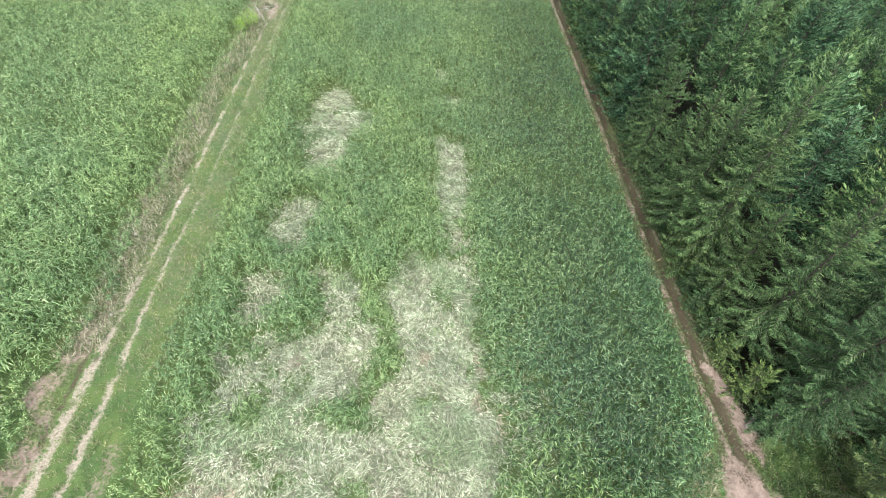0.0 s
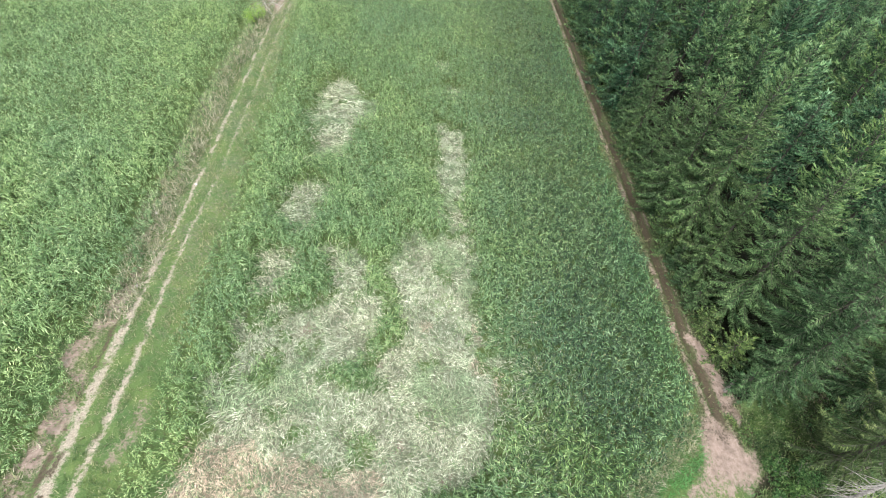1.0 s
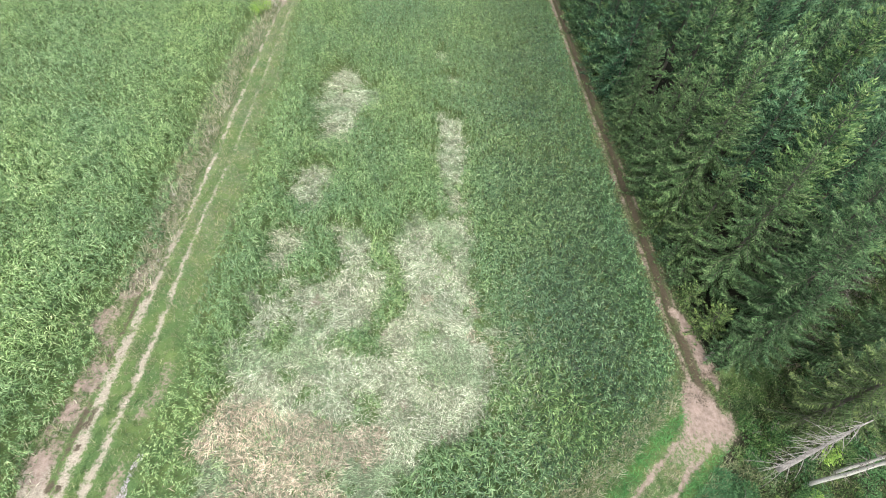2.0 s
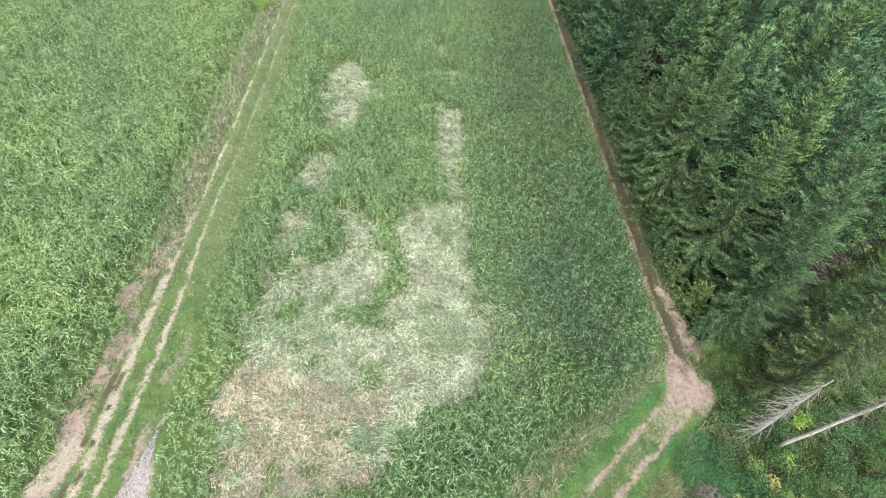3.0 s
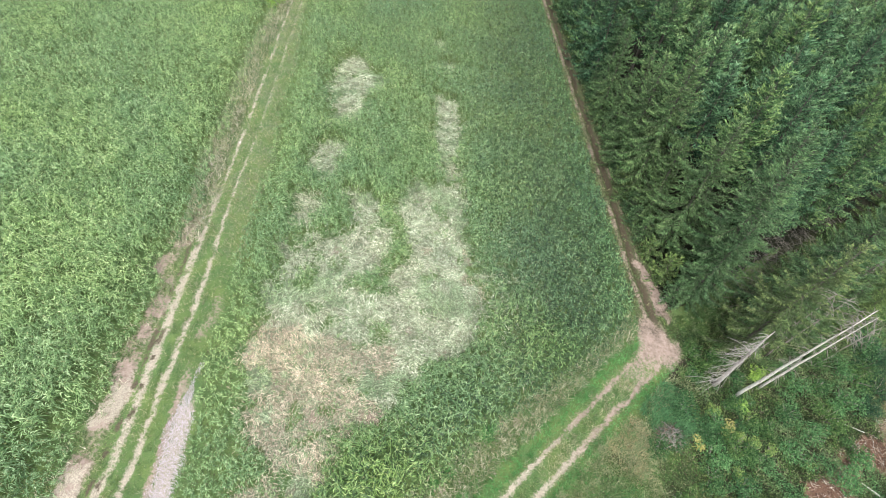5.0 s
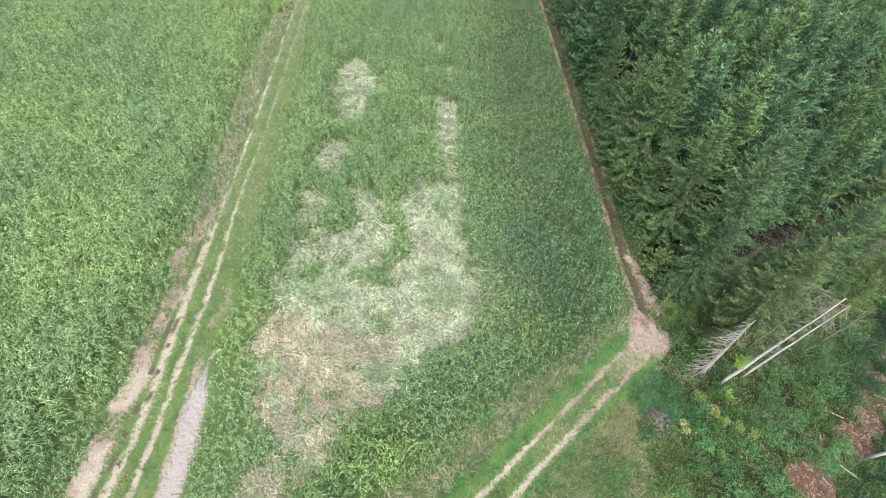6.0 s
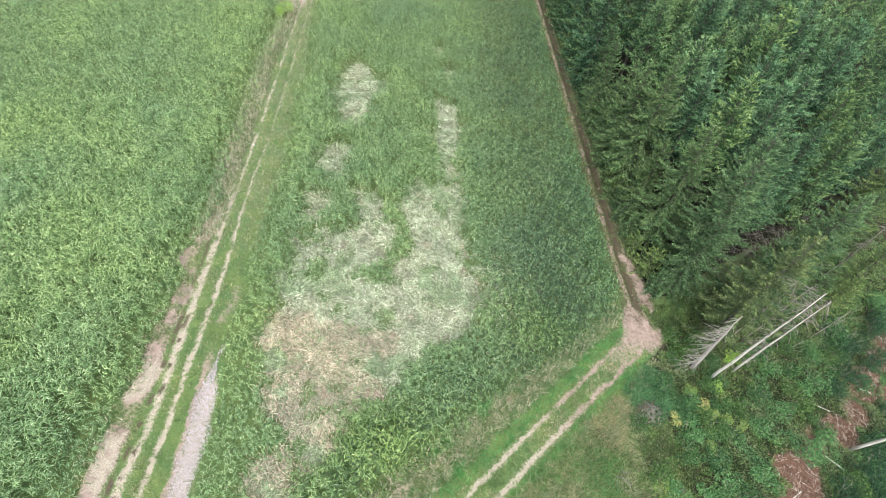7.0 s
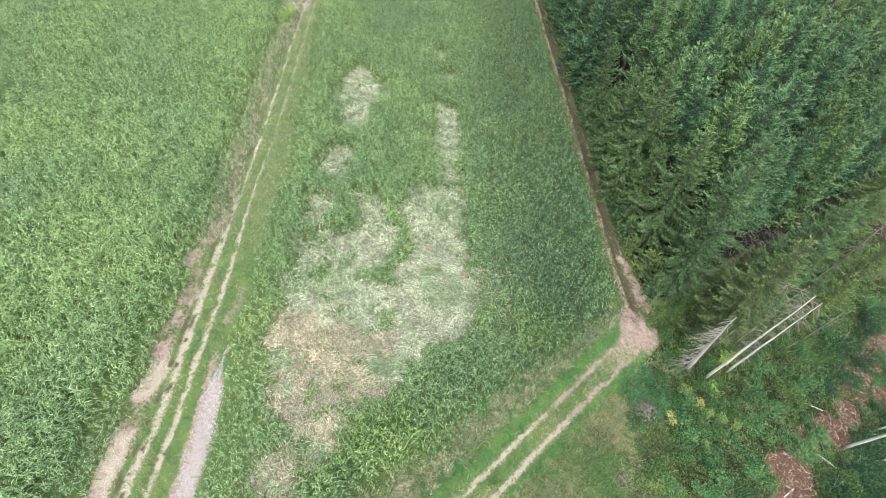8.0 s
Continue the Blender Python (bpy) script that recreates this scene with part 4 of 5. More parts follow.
# ---- spruces ----
def spruce(seed, height, reach, gap, skirt, twig_gap, greens=None, comb=False):
    """A spruce with tiers of feathered boughs. skirt: height at which green boughs begin; gap: between tiers; comb: twigs hang in rows from open boughs."""
    rng = np.random.default_rng(seed)
    root = new("spruce_tree")
    v, t = tube([(0, 0, -0.4), (0.02, 0, height * 0.3), (0, 0.03, height * 0.65), (0, 0, height * 0.99)], [0.2, 0.15, 0.07, 0.01], 7)
    hp = Heap()
    hp.add(v, t)
    trunk = new("trunk", hp.mesh("trunk", [BARK], smooth=True))
    trunk.parent = root
    hp = Heap()
    z = skirt
    up = np.array([0, 0, 1.0])
    while z < height - 0.12:
        q = z / height
        ln = reach * min(1.0, 1.42 * (1 - q) ** 0.78 + 0.06) * (0.85 + 0.3 * rng.random())
        count = int(rng.integers(6, 9)) if q < 0.9 else 5
        start = rng.uniform(0, 6.28)
        for k in range(count):
            a = start + 6.283 * k / count + rng.normal(0, 0.2)
            length = ln * rng.uniform(0.6, 1.22)
            z0 = z + rng.normal(0, 0.2)
            # boughs sag, then turn up at the tips; those near the top rise
            pitch = (1.0 * (q - 0.6) if q > 0.6 else 0.55 * (q - 0.6)) + rng.normal(0, 0.13)
            steps = max(4, int(length / twig_gap))
            qs = np.linspace(0.0, 1.0, steps + 1)
            ca, sa = math.cos(a), math.sin(a)
            sag = 0.62 * (1 - q)
            zz = z0 + length * (pitch * qs - sag * qs ** 1.4 + (0.16 + 0.42 * (1 - q)) * qs ** 3.2)
            r = length * qs * (1 - 0.06 * qs)
            bend_side = rng.normal(0, 0.08) * length * qs ** 2
            side, ax = np.array([-sa, ca, 0.0]), np.array([ca, sa, 0.0])
            pts = ax[None] * r[:, None] + side[None] * bend_side[:, None] + up[None] * zz[:, None]
            tone = rng.uniform(0.8, 1.18)
            shade = np.array([[tone * rng.uniform(0.95, 1.08), tone, tone * rng.uniform(0.92, 1.04), 1.0]])
            # the bough itself
            sub = pts[[0, steps // 2, steps]]
            w = np.array([0.03, 0.016, 0.006])[:, None]
            row = np.stack([sub - side * w, sub + side * w], 1).reshape(-1, 3) + up * 0.012
            hp.add(row, [(0, 1, 3), (0, 3, 2), (2, 3, 5), (2, 5, 4)], 1, shade)
            # needled twigs set like the barbs of a feather
            use = qs > 0.1
            p, qq = pts[use], qs[use]
            m = len(p)
            rise = np.gradient(zz, r + 1e-6)[use]
            hang = min(1.0, max(0.0, 1.25 - 1.3 * q))
            barb = 0.15 + 0.2 * length ** 0.8 * np.clip(qq / 0.3, 0.25, 1) * (1.02 - qq) ** 0.6
            for turn, sgn in enumerate((-1, 1, -1, 1) if comb else (-1, 1, -1, 1, 1 if k % 2 else -1)):
                if comb:
                    part_out = np.full(m, 0.0 if turn < 2 else 0.35) * rng.uniform(0.4, 1.0, m)
                    fwd = rng.uniform(0.3, 0.55, m) + 0.3 * qq
                    fall = rng.uniform(0.25, 0.65, m) + 0.1 * turn
                    spread, rough_dir, lift_up = rng.uniform(0.6, 0.85, m), 0.13, 0.0
                    tl = barb * rng.uniform(0.75, 1.15, m) * (1.0 if turn < 2 else 0.7)
                    wd = rng.uniform(0.022, 0.036, m)
                else:
                    part_out = rng.uniform(0.0, 0.8, m)
                    fwd = rng.uniform(0.3, 0.8, m) + 0.3 * qq
                    fall = rng.uniform(0.0, 0.55, m)
                    spread, rough_dir, lift_up = rng.uniform(0.6, 0.9, m), 0.36, 0.3
                    tl = rng.uniform(0.22, 0.38, m) * (0.75 + 0.1 * length)
                    wd = rng.uniform(0.036, 0.06, m) * (0.8 + 0.1 * length)
                d = ax[None] * fwd[:, None] + side[None] * sgn * spread[:, None]
                d = d + up * (rise * fwd + 0.25 * (1 - hang) - hang * fall)[:, None]
                o = p + d * (barb * part_out)[:, None] + rng.normal(0, 0.025, (m, 3))
                tw = d + rng.normal(0, rough_dir, (m, 3)) + up * (lift_up * rng.uniform(0.0, 1.0, m))[:, None]
                tw /= np.linalg.norm(tw, axis=1)[:, None] + 1e-6
                across = np.cross(tw, up + rng.normal(0, 0.5, (m, 3)))
                across /= np.linalg.norm(across, axis=1)[:, None] + 1e-6
                vv = np.stack([o - across * wd[:, None], o + across * wd[:, None], o + tw * tl[:, None]], 1).reshape(-1, 3)
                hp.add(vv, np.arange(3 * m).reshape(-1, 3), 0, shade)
                # pale shoots at bough ends; the q term paints light onto the upper crown
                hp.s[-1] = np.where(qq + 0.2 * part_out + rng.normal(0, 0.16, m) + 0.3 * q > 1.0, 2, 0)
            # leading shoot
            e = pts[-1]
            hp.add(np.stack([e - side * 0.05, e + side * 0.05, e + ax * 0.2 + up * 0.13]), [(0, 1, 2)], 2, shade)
        z += gap * rng.uniform(0.8, 1.2) * (1.0 if q < 0.7 else 0.68)
    plain = np.ones((1, 4))
    for dx, dy in ((0.04, 0), (0, 0.04)):
        hp.add([(-dx, -dy, height - 0.5), (dx, dy, height - 0.5), (0, 0, height + 0.3)], [(0, 1, 2)], 2, plain)
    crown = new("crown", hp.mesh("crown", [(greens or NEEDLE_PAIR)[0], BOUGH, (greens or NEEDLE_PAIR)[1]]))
    crown.parent = root
    return root


CORRIDOR = ((33.0, 13.6), (62.0, 34.5))


def off_corridor(x, y):
    (x0, y0), (x1, y1) = CORRIDOR
    ux, uy = x1 - x0, y1 - y0
    m = math.hypot(ux, uy)
    s, d = ((x - x0) * ux + (y - y0) * uy) / m, ((x - x0) * uy - (y - y0) * ux) / m
    return s < -1 or s > 20 or abs(d) > (2.4 if s < 14 else 1.5)


def far_from_corridor(x, y):
    (x0, y0), (x1, y1) = CORRIDOR
    ux, uy = x1 - x0, y1 - y0
    m = math.hypot(ux, uy)
    d = ((x - x0) * uy - (y - y0) * ux) / m
    return abs(d) > 5.5


def build_forest():
    rng = np.random.default_rng(15)
    edge = [spruce(101 + i, 17.0 + 0.4 * i, 3.3, 0.6, 0.4, 0.1, EDGE_PAIR, True) for i in range(4)]
    olive = [spruce(151 + i, 17.2, 3.1, 0.66, 0.8, 0.1, OLIVE_PAIR, True) for i in range(1)]
    core = [spruce(201 + i, 17.2 + 0.5 * i, 3.1, 0.6, 8.0, 0.165) for i in range(4)]
    flank = [spruce(251 + i, 17.3 + 0.4 * i, 3.0, 0.64, 2.2, 0.17) for i in range(3)]
    back = [spruce(301 + i, 17.0 + 0.6 * i, 3.1, 0.62, 10.5, 0.19) for i in range(3)]
    for i, ob in enumerate(edge):
        tagged(ob, "dark green spruce with drooping boughs at the wood's edge", "tree", "spruces of the wood")
    for ob in olive:
        tagged(ob, "olive green thin-crowned spruce beside the dead trunks", "tree", "spruces of the wood")
    for ob in core + back + flank:
        tagged(ob, "dark green spruce standing close among others in the wood", "tree", "spruces of the wood")
    used = set()
    spots = []

    def put(x, y, protos, h=None, near=2.9):
        if any((x - a) ** 2 + (y - b) ** 2 < near ** 2 for a, b in spots):
            return
        spots.append((x, y))
        k = int(rng.integers(0, len(protos)))
        ob = protos[k]
        sc = rng.uniform(0.82, 1.12) if h is None else h / 17.4
        m = pose(x, y, gz(x, y), rng.normal(0, 1.0), rng.normal(0, 1.0), rng.uniform(0, 360)) @ Matrix.Diagonal((sc, sc, sc, 1))
        if id(ob) in used:
            copy_thing(ob, m)
        else:
            used.add(id(ob))
            ob.matrix_basis = m

    # single trees at the corner of the wood
    for x, y, h in ((29.3, 14.3, 17.4), (27.4, 18.6, 16.5), (27.9, 12.4, 12.5), (42.0, 10.2, 12.5), (38.6, 9.6, 9.5), (46.5, 12.8, 11.5), (39.6, 14.2, 17.5), (32.8, 18.0, 17.6), (44.4, 17.0, 17.0), (49.5, 20.5, 17.3), (54.5, 24.0, 17.0), (59.5, 28.0, 17.0)):
        put(x, y, edge, h, 2.0)
    put(35.4, 11.2, edge, 17.4, 2.0)
    put(30.6, 7.2, olive, 17.2, 2.0)
    # young trees at the foot of the wood
    sapling = [spruce(401, 3.8, 1.5, 0.34, 0.1, 0.085, EDGE_PAIR, True), spruce(402, 3.2, 1.4, 0.32, 0.1, 0.085, EDGE_PAIR, True)]
    for ob in sapling:
        tagged(ob, "low young spruce crowded under the wood's edge", "tree", "young spruces")
    y = 12.2
    while y < 82:
        put(forest_track_edge(y) + 2.55 + (0.5 if y < 17 else 0.0) + rng.normal(0, 0.15), y, sapling, 17.4 * rng.uniform(0.75, 1.15), 0.8)
        y += rng.uniform(1.7, 2.6)
    spots[:] = [p for p in spots if p[0] > forest_track_edge(p[1]) + 3.6]
    put(26.4, 22.2, edge, 17.0, 2.0)
    put(29.4, 25.6, core, 17.4, 2.0)
    # first row along the track
    y = 16.2
    while y < 96:
        put(forest_track_edge(y) + 3.2 + rng.normal(0, 0.3), y, edge if y < 46 else flank)
        y += rng.uniform(3.0, 3.9)
    # named crowns within, then the rest of the plantation
    for x, y in ((30.7, 24.6), (31.2, 21.7), (34.3, 21.9), (37.7, 21.2), (41.9, 23.7), (38.4, 26.4), (34.6, 26.4), (29.4, 29.5), (30.5, 35.2), (34.8, 41.0), (38.7, 37.0), (38.1, 32.8), (43.8, 34.9), (46.7, 33.4), (51.1, 32.9), (48.9, 40.0), (52.0, 39.7), (54.6, 36.7), (58.8, 45.8)):
        if off_corridor(x, y):
            put(x, y, core if far_from_corridor(x, y) else flank)
    for gy in np.arange(14, 100, 4.3):
        for gx in np.arange(29, 84, 4.3):
            x, y = gx + rng.uniform(-1.3, 1.3), gy + rng.uniform(-1.3, 1.3)
            if not off_corridor(x, y) or y < 11.5 + 0.68 * (x - 31) or x > 52 + 0.62 * (y + 4) or y > 72 + 0.3 * x:
                continue
            put(x, y, flank if not far_from_corridor(x, y) else core if y < 46 and x < 60 else back)
    for _ in range(400):
        x, y = rng.uniform(27.5, 48), rng.uniform(17, 60)
        if off_corridor(x, y) and y > 12.5 + 0.68 * (x - 31):
            put(x, y, flank if not far_from_corridor(x, y) else core, near=3.0)
    for _ in range(900):
        x, y = rng.uniform(28, 96), rng.uniform(16, 98)
        if off_corridor(x, y) and y > 12.5 + 0.68 * (x - 31) and x < 50 + 0.62 * (y + 4) and y < 70 + 0.3 * x:
            put(x, y, flank if not far_from_corridor(x, y) else back, near=3.5)


build_forest()


# ---- dead trees ----
def dead_tree(x, y, height, radius, lean=(0, 0), branches=40, lower=0.0, upper=1.0, side=None, label=""):
    rng = np.random.default_rng(int(abs(x * 31 + y * 17)) + 5)
    root = new("dead_tree")
    root.matrix_world = pose(x, y, gz(x, y))
    top = (lean[0], lean[1], height)
    hp = Heap()
    n = 7
    pts = [(top[0] * k / n + rng.normal(0, 0.02), top[1] * k / n + rng.normal(0, 0.02), -0.3 + (height + 0.3) * k / n) for k in range(n + 1)]
    hp.add(*tube(pts, [radius * (1 - 0.85 * k / n) for k in range(n + 1)], 8))
    trunk = new("trunk", hp.mesh("trunk", [GREYWOOD if "grey broken" in label else TWIGS if "grey" in label else DEADWOOD], smooth=True))
    trunk.parent = root
    for _ in range(branches):
        q = rng.uniform(lower, upper)
        a = rng.uniform(0, 6.28) if side is None else rng.normal(side, 0.42)
        ln = rng.uniform(0.8, 2.7) * (1.15 - 0.5 * q) if side is not None else rng.uniform(0.2, 0.7) + rng.uniform(0.1, 0.9) * q
        c, s = math.cos(a), math.sin(a)
        bx, by, bz = top[0] * q, top[1] * q, height * q
        hp = Heap()
        arc = [(bx + c * ln * u, by + s * ln * u, bz + ln * (0.35 * u - (0.75 if side is None else 0.38) * u ** 2.2)) for u in (0.0, 0.3, 0.62, 0.85, 1.0)]
        hp.add(*tube(arc, [0.026, 0.02, 0.014, 0.01, 0.004], 4))
        br = new("branch", hp.mesh("branch", [GREYWOOD if side else TWIGS]))
        br.parent = root
        # a few side twigs
        if ln > 1.05:
            for u in range(2):
                ox, oy, oz = arc[1 + u]
                b2 = a + rng.choice((-1, 1)) * rng.uniform(0.5, 1.0)
                l2 = ln * rng.uniform(0.2, 0.4)
                hp = Heap()
                hp.add(*tube([(ox, oy, oz), (ox + math.cos(b2) * l2 * 0.6, oy + math.sin(b2) * l2 * 0.6, oz - 0.05 * l2), (ox + math.cos(b2) * l2, oy + math.sin(b2) * l2, oz - 0.3 * l2)], [0.01, 0.007, 0.003], 3))
                tw = new("twig", hp.mesh("twig", [GREYWOOD if side else TWIGS]))
                tw.parent = br
    tagged(root, label or "bare bleached dead spruce trunk with brittle branches", "dead tree", "dead trees by the wood")
    return root


dead_tree(27.82, 3.95, 9.2, 0.2, (0.25, 0.9), 62, 0.1, 0.95, 3.3, "grey broken dead spruce with curved bare branches on its side")
dead_tree(29.19, 3.02, 16.2, 0.15, (0.0, 0.0), 90, 0.12, 0.99, None, "tall white barkless dead spruce trunk")
dead_tree(31.81, 3.9, 13.8, 0.12, (0.1, 0.1), 80, 0.15, 0.99, None, "slim white barkless dead spruce trunk")
dead_tree(33.99, 7.06, 11.0, 0.09, (0.1, 0.0), 40, 0.25, 0.99, None, "grey dead spruce with many bare branches")
dead_tree(31.6, 6.4, 12.5, 0.08, (0.0, 0.1), 36, 0.4, 0.99, None, "grey dead spruce with many bare branches")
dead_tree(41.95, 8.0, 6.0, 0.07, (0.0, 0.0), 14, 0.3, 0.95, None, "short grey dead pole in the scrub")
dead_tree(40.1, -2.86, 14.0, 0.15, (0.0, 0.0), 10, 0.5, 0.95, None, "bare pale dead trunk standing in the clearing")
dead_tree(43.9, -1.31, 14.0, 0.1, (0.0, 0.0), 10, 0.5, 0.95, None, "thin bare pale dead trunk in the clearing")
dead_tree(42.5, -4.02, 13.0, 0.1, (0.0, 0.0), 10, 0.5, 0.95, None, "thin bare pale dead trunk in the clearing")
for dx, dy, dh in ((46.5, 15.2, 13), (48.2, 14.0, 14)):
    dead_tree(dx, dy, dh, 0.11, (0.0, 0.0), 80, 0.3, 0.99, None, "grey dead spruce beside the living trees")


# ---- scrub ----
def shrub(name, x, y, r, h, mat, label, leaves=380, size=(0.1, 0.2), seed=0, cat="shrub"):
    rng = np.random.default_rng(1000 + seed)
    root = new(name)
    root.matrix_world = pose(x, y, gz(x, y))
    hp = Heap()
    for k in range(7):
        a, q = rng.uniform(0, 6.28), rng.uniform(0.4, 0.8)
        c, s = math.cos(a) * r * q, math.sin(a) * r * q
        hp.add(*tube([(0.1 * c, 0.1 * s, -0.1), (0.5 * c, 0.5 * s, h * 0.5), (c, s, h * 0.85)], [0.03, 0.02, 0.006], 4))
    st = new("stem", hp.mesh("stem", [TWIGS]))
    st.parent = root
    n = int(leaves * 2.0)
    lobes = rng.uniform(-1, 1, (9, 3)) * np.array([r * 0.7, r * 0.7, h * 0.25]) + np.array([0, 0, h * 0.6])
    pick = rng.integers(0, 9, n)
    d = rng.normal(0, 1, (n, 3))
    d /= np.linalg.norm(d, axis=1)[:, None]
    c = lobes[pick] + d * np.array([r * 0.42, r * 0.42, h * 0.34]) * rng.uniform(0.5, 1.05, n)[:, None]
    c[:, 2] = np.maximum(c[:, 2], 0.05)
    ang = np.arctan2(d[:, 1], d[:, 0]) + rng.normal(0, 0.6, n)
    v, t = blades(c, np.stack([np.cos(ang), np.sin(ang), np.zeros(n)], 1), rng.uniform(*size, n), rng.uniform(0.3, 0.5, n) * size[1], rng.uniform(-0.1, 0.5, n), rng.uniform(0.1, 0.6, n), roll=rng.normal(0, 0.35, n))
    hp = Heap()
    hp.add(v, t)
    lf = new("foliage", hp.mesh("foliage", [mat]))
    lf.parent = root
    tagged(root, label, cat, "shrubs of the clearing")
    return root


SHRUBS = [
    (35.6, -3.2, 1.2, 1.1, SHRUB_BLUE), (37.8, -1.0, 1.0, 1.0, SHRUB_GREEN), (29.0, -1.6, 1.2, 1.0, SHRUB_GREEN), (27.0, -4.0, 1.3, 1.0, SHRUB_GREEN),
    (24.6, -3.4, 1.2, 0.9, SHRUB_GREEN), (36.5, 1.4, 1.4, 1.4, SHRUB_GREEN), (39.2, 3.2, 1.5, 1.5, SHRUB_BLUE),
    (41.5, 5.0, 1.6, 1.7, SHRUB_GREEN), (44.5, 8.0, 1.8, 2.0, SHRUB_BLUE), (38.5, 6.4, 1.6, 2.2, SHRUB_GREEN), (46.8, 10.6, 1.9, 2.4, SHRUB_GREEN), (42.0, 10.5, 1.8, 2.6, SHRUB_GREEN),
    (40.8, -4.6, 1.6, 1.5, SHRUB_BLUE), (43.6, -3.0, 1.7, 1.5, SHRUB_BLUE), (46.0, -1.8, 1.6, 1.4, SHRUB_GREEN), (38.3, -6.0, 1.4, 1.2, SHRUB_GREEN), (44.5, 3.0, 1.1, 0.9, SHRUB_GREEN),
    (33.2, 1.6, 1.2, 1.0, SHRUB_GREEN), (35.5, 4.4, 1.3, 1.3, SHRUB_BLUE), (49.5, 5.4, 1.5, 1.2, SHRUB_GREEN), (50.5, 11.5, 1.9, 2.2, SHRUB_BLUE),
]
SHRUBS += [(40.0, -4.6, 1.6, 1.6, SHRUB_DARK), (41.7, -5.4, 1.6, 1.7, SHRUB_DARK), (41.9, -3.0, 1.6, 1.6, SHRUB_DARK), (43.6, -2.4, 1.5, 1.7, SHRUB_DARK), (37.2, -6.3, 1.5, 1.5, SHRUB_DARK), (45.8, 7.6, 1.7, 1.9, SHRUB_DARK), (43.9, 9.0, 1.7, 2.0, SHRUB_DARK), (50.6, 10.6, 1.6, 1.9, SHRUB_DARK), (43.2, 4.0, 1.5, 1.6, SHRUB_DARK), (40.6, 2.4, 1.4, 1.4, SHRUB_DARK), (46.0, -0.6, 1.5, 1.5, SHRUB_DARK), (38.8, -8.0, 1.6, 1.7, SHRUB_DARK)]
SHRUBS += [(34.5, 0.0, 1.2, 1.3, SHRUB_BLUE), (32.1, -1.6, 1.3, 1.2, SHRUB_BLUE), (25.3, -1.8, 1.1, 0.9, SHRUB_BLUE), (27.1, -6.3, 1.3, 1.1, SHRUB_BLUE), (30.6, -5.6, 1.2, 1.1, SHRUB_BLUE), (38.2, -1.9, 0.8, 0.9, SHRUB_BLUE), (40.5, 5.8, 1.5, 1.6, SHRUB_BLUE)]
SHRUBS += [(26.6, 6.6, 0.9, 1.2, SHRUB_GREEN), (27.3, 5.2, 0.9, 1.3, SHRUB_GREEN), (25.9, 4.6, 0.8, 0.9, SHRUB_GREEN), (28.4, 6.4, 0.9, 1.4, SHRUB_GREEN), (30.0, 4.6, 0.7, 1.0, SHRUB_GREEN), (42.3, -3.9, 1.5, 1.6, SHRUB_DARK), (39.6, -5.6, 1.4, 1.4, SHRUB_DARK), (37.6, -8.2, 1.5, 1.5, SHRUB_DARK), (40.4, -7.4, 1.6, 1.8, SHRUB_DARK), (45.6, 0.2, 1.4, 1.3, SHRUB_DARK), (47.2, 5.6, 1.6, 1.7, SHRUB_DARK), (43.2, 6.4, 1.5, 1.5, SHRUB_DARK), (49.4, 9.0, 1.7, 2.0, SHRUB_DARK), (36.2, -9.2, 1.2, 1.0, SHRUB_DARK)]
shrub_rng = np.random.default_rng(77)
while len(SHRUBS) < 96:
    sx, sy = shrub_rng.uniform(21, 56), shrub_rng.uniform(-9, 20)
    if sy > 8.5 + 0.55 * max(sx - 27, 0) or sx > 42 + 0.7 * (sy + 7) or along_south_track(sx, sy)[1] < 4.5 or (sx < 26.5 and sy > 4):
        continue
    if any(math.hypot(sx - q[0], sy - q[1]) < 0.8 * (0.8 + q[2]) for q in SHRUBS) or any(math.hypot(sx - q[0], sy - q[1]) < q[2] + 0.6 for q in DEBRIS):
        continue
    SHRUBS.append((sx, sy, shrub_rng.uniform(0.6, 1.3), shrub_rng.uniform(0.5, 1.2), SHRUB_BLUE if shrub_rng.random() < 0.2 else SHRUB_GREEN))
for i, (sx, sy, sr, sh, smat) in enumerate(SHRUBS):
    lab = "bluish green leafy shrub in the clearing" if smat is SHRUB_BLUE else "dark green dense shrub in the clearing" if smat is SHRUB_DARK else "mid-green leafy shrub in the clearing"
    shrub("shrub", sx, sy, sr, sh, smat, lab, leaves=int(300 * sr), seed=i)
shrub("shrub", 31.9, 5.0, 0.8, 1.3, SHRUB_LIME, "yellow-green shrub between the dead trunks", 260, seed=50)
shrub("shrub", 29.2, 2.2, 0.55, 0.8, SHRUB_LIME, "bright lime shrub at the dead trunk's foot", 200, seed=51)
shrub("shrub", 27.5, 0.2, 0.75, 0.7, SHRUB_YELLOW, "small yellow-leaved shrub in the clearing", 200, (0.07, 0.14), seed=52)
for i, (wx, wy, wr) in enumerate(((29.6, 1.1, 0.6), (27.1, -3.2, 0.7), (29.0, -0.9, 0.6), (30.4, -1.3, 0.5), (21.6, -6.6, 0.8), (28.2, -0.4, 0.5), (26.6, 1.6, 0.6))):
    shrub("weed", wx, wy, wr, 0.6, SHRUB_OLIVE, "yellow-green leafy weed among the undergrowth", 150, (0.09, 0.17), seed=70 + i, cat="weed")
shrub("shrub", 24.6, -0.9, 0.55, 0.5, SHRUB_YELLOW, "small pale yellow weed in the clearing", 120, (0.1, 0.18), seed=53)
shrub("shrub", 36.8, -2.4, 0.8, 0.8, SHRUB_BLUE, "fresh green shrub beside the wood debris", 220, seed=54)
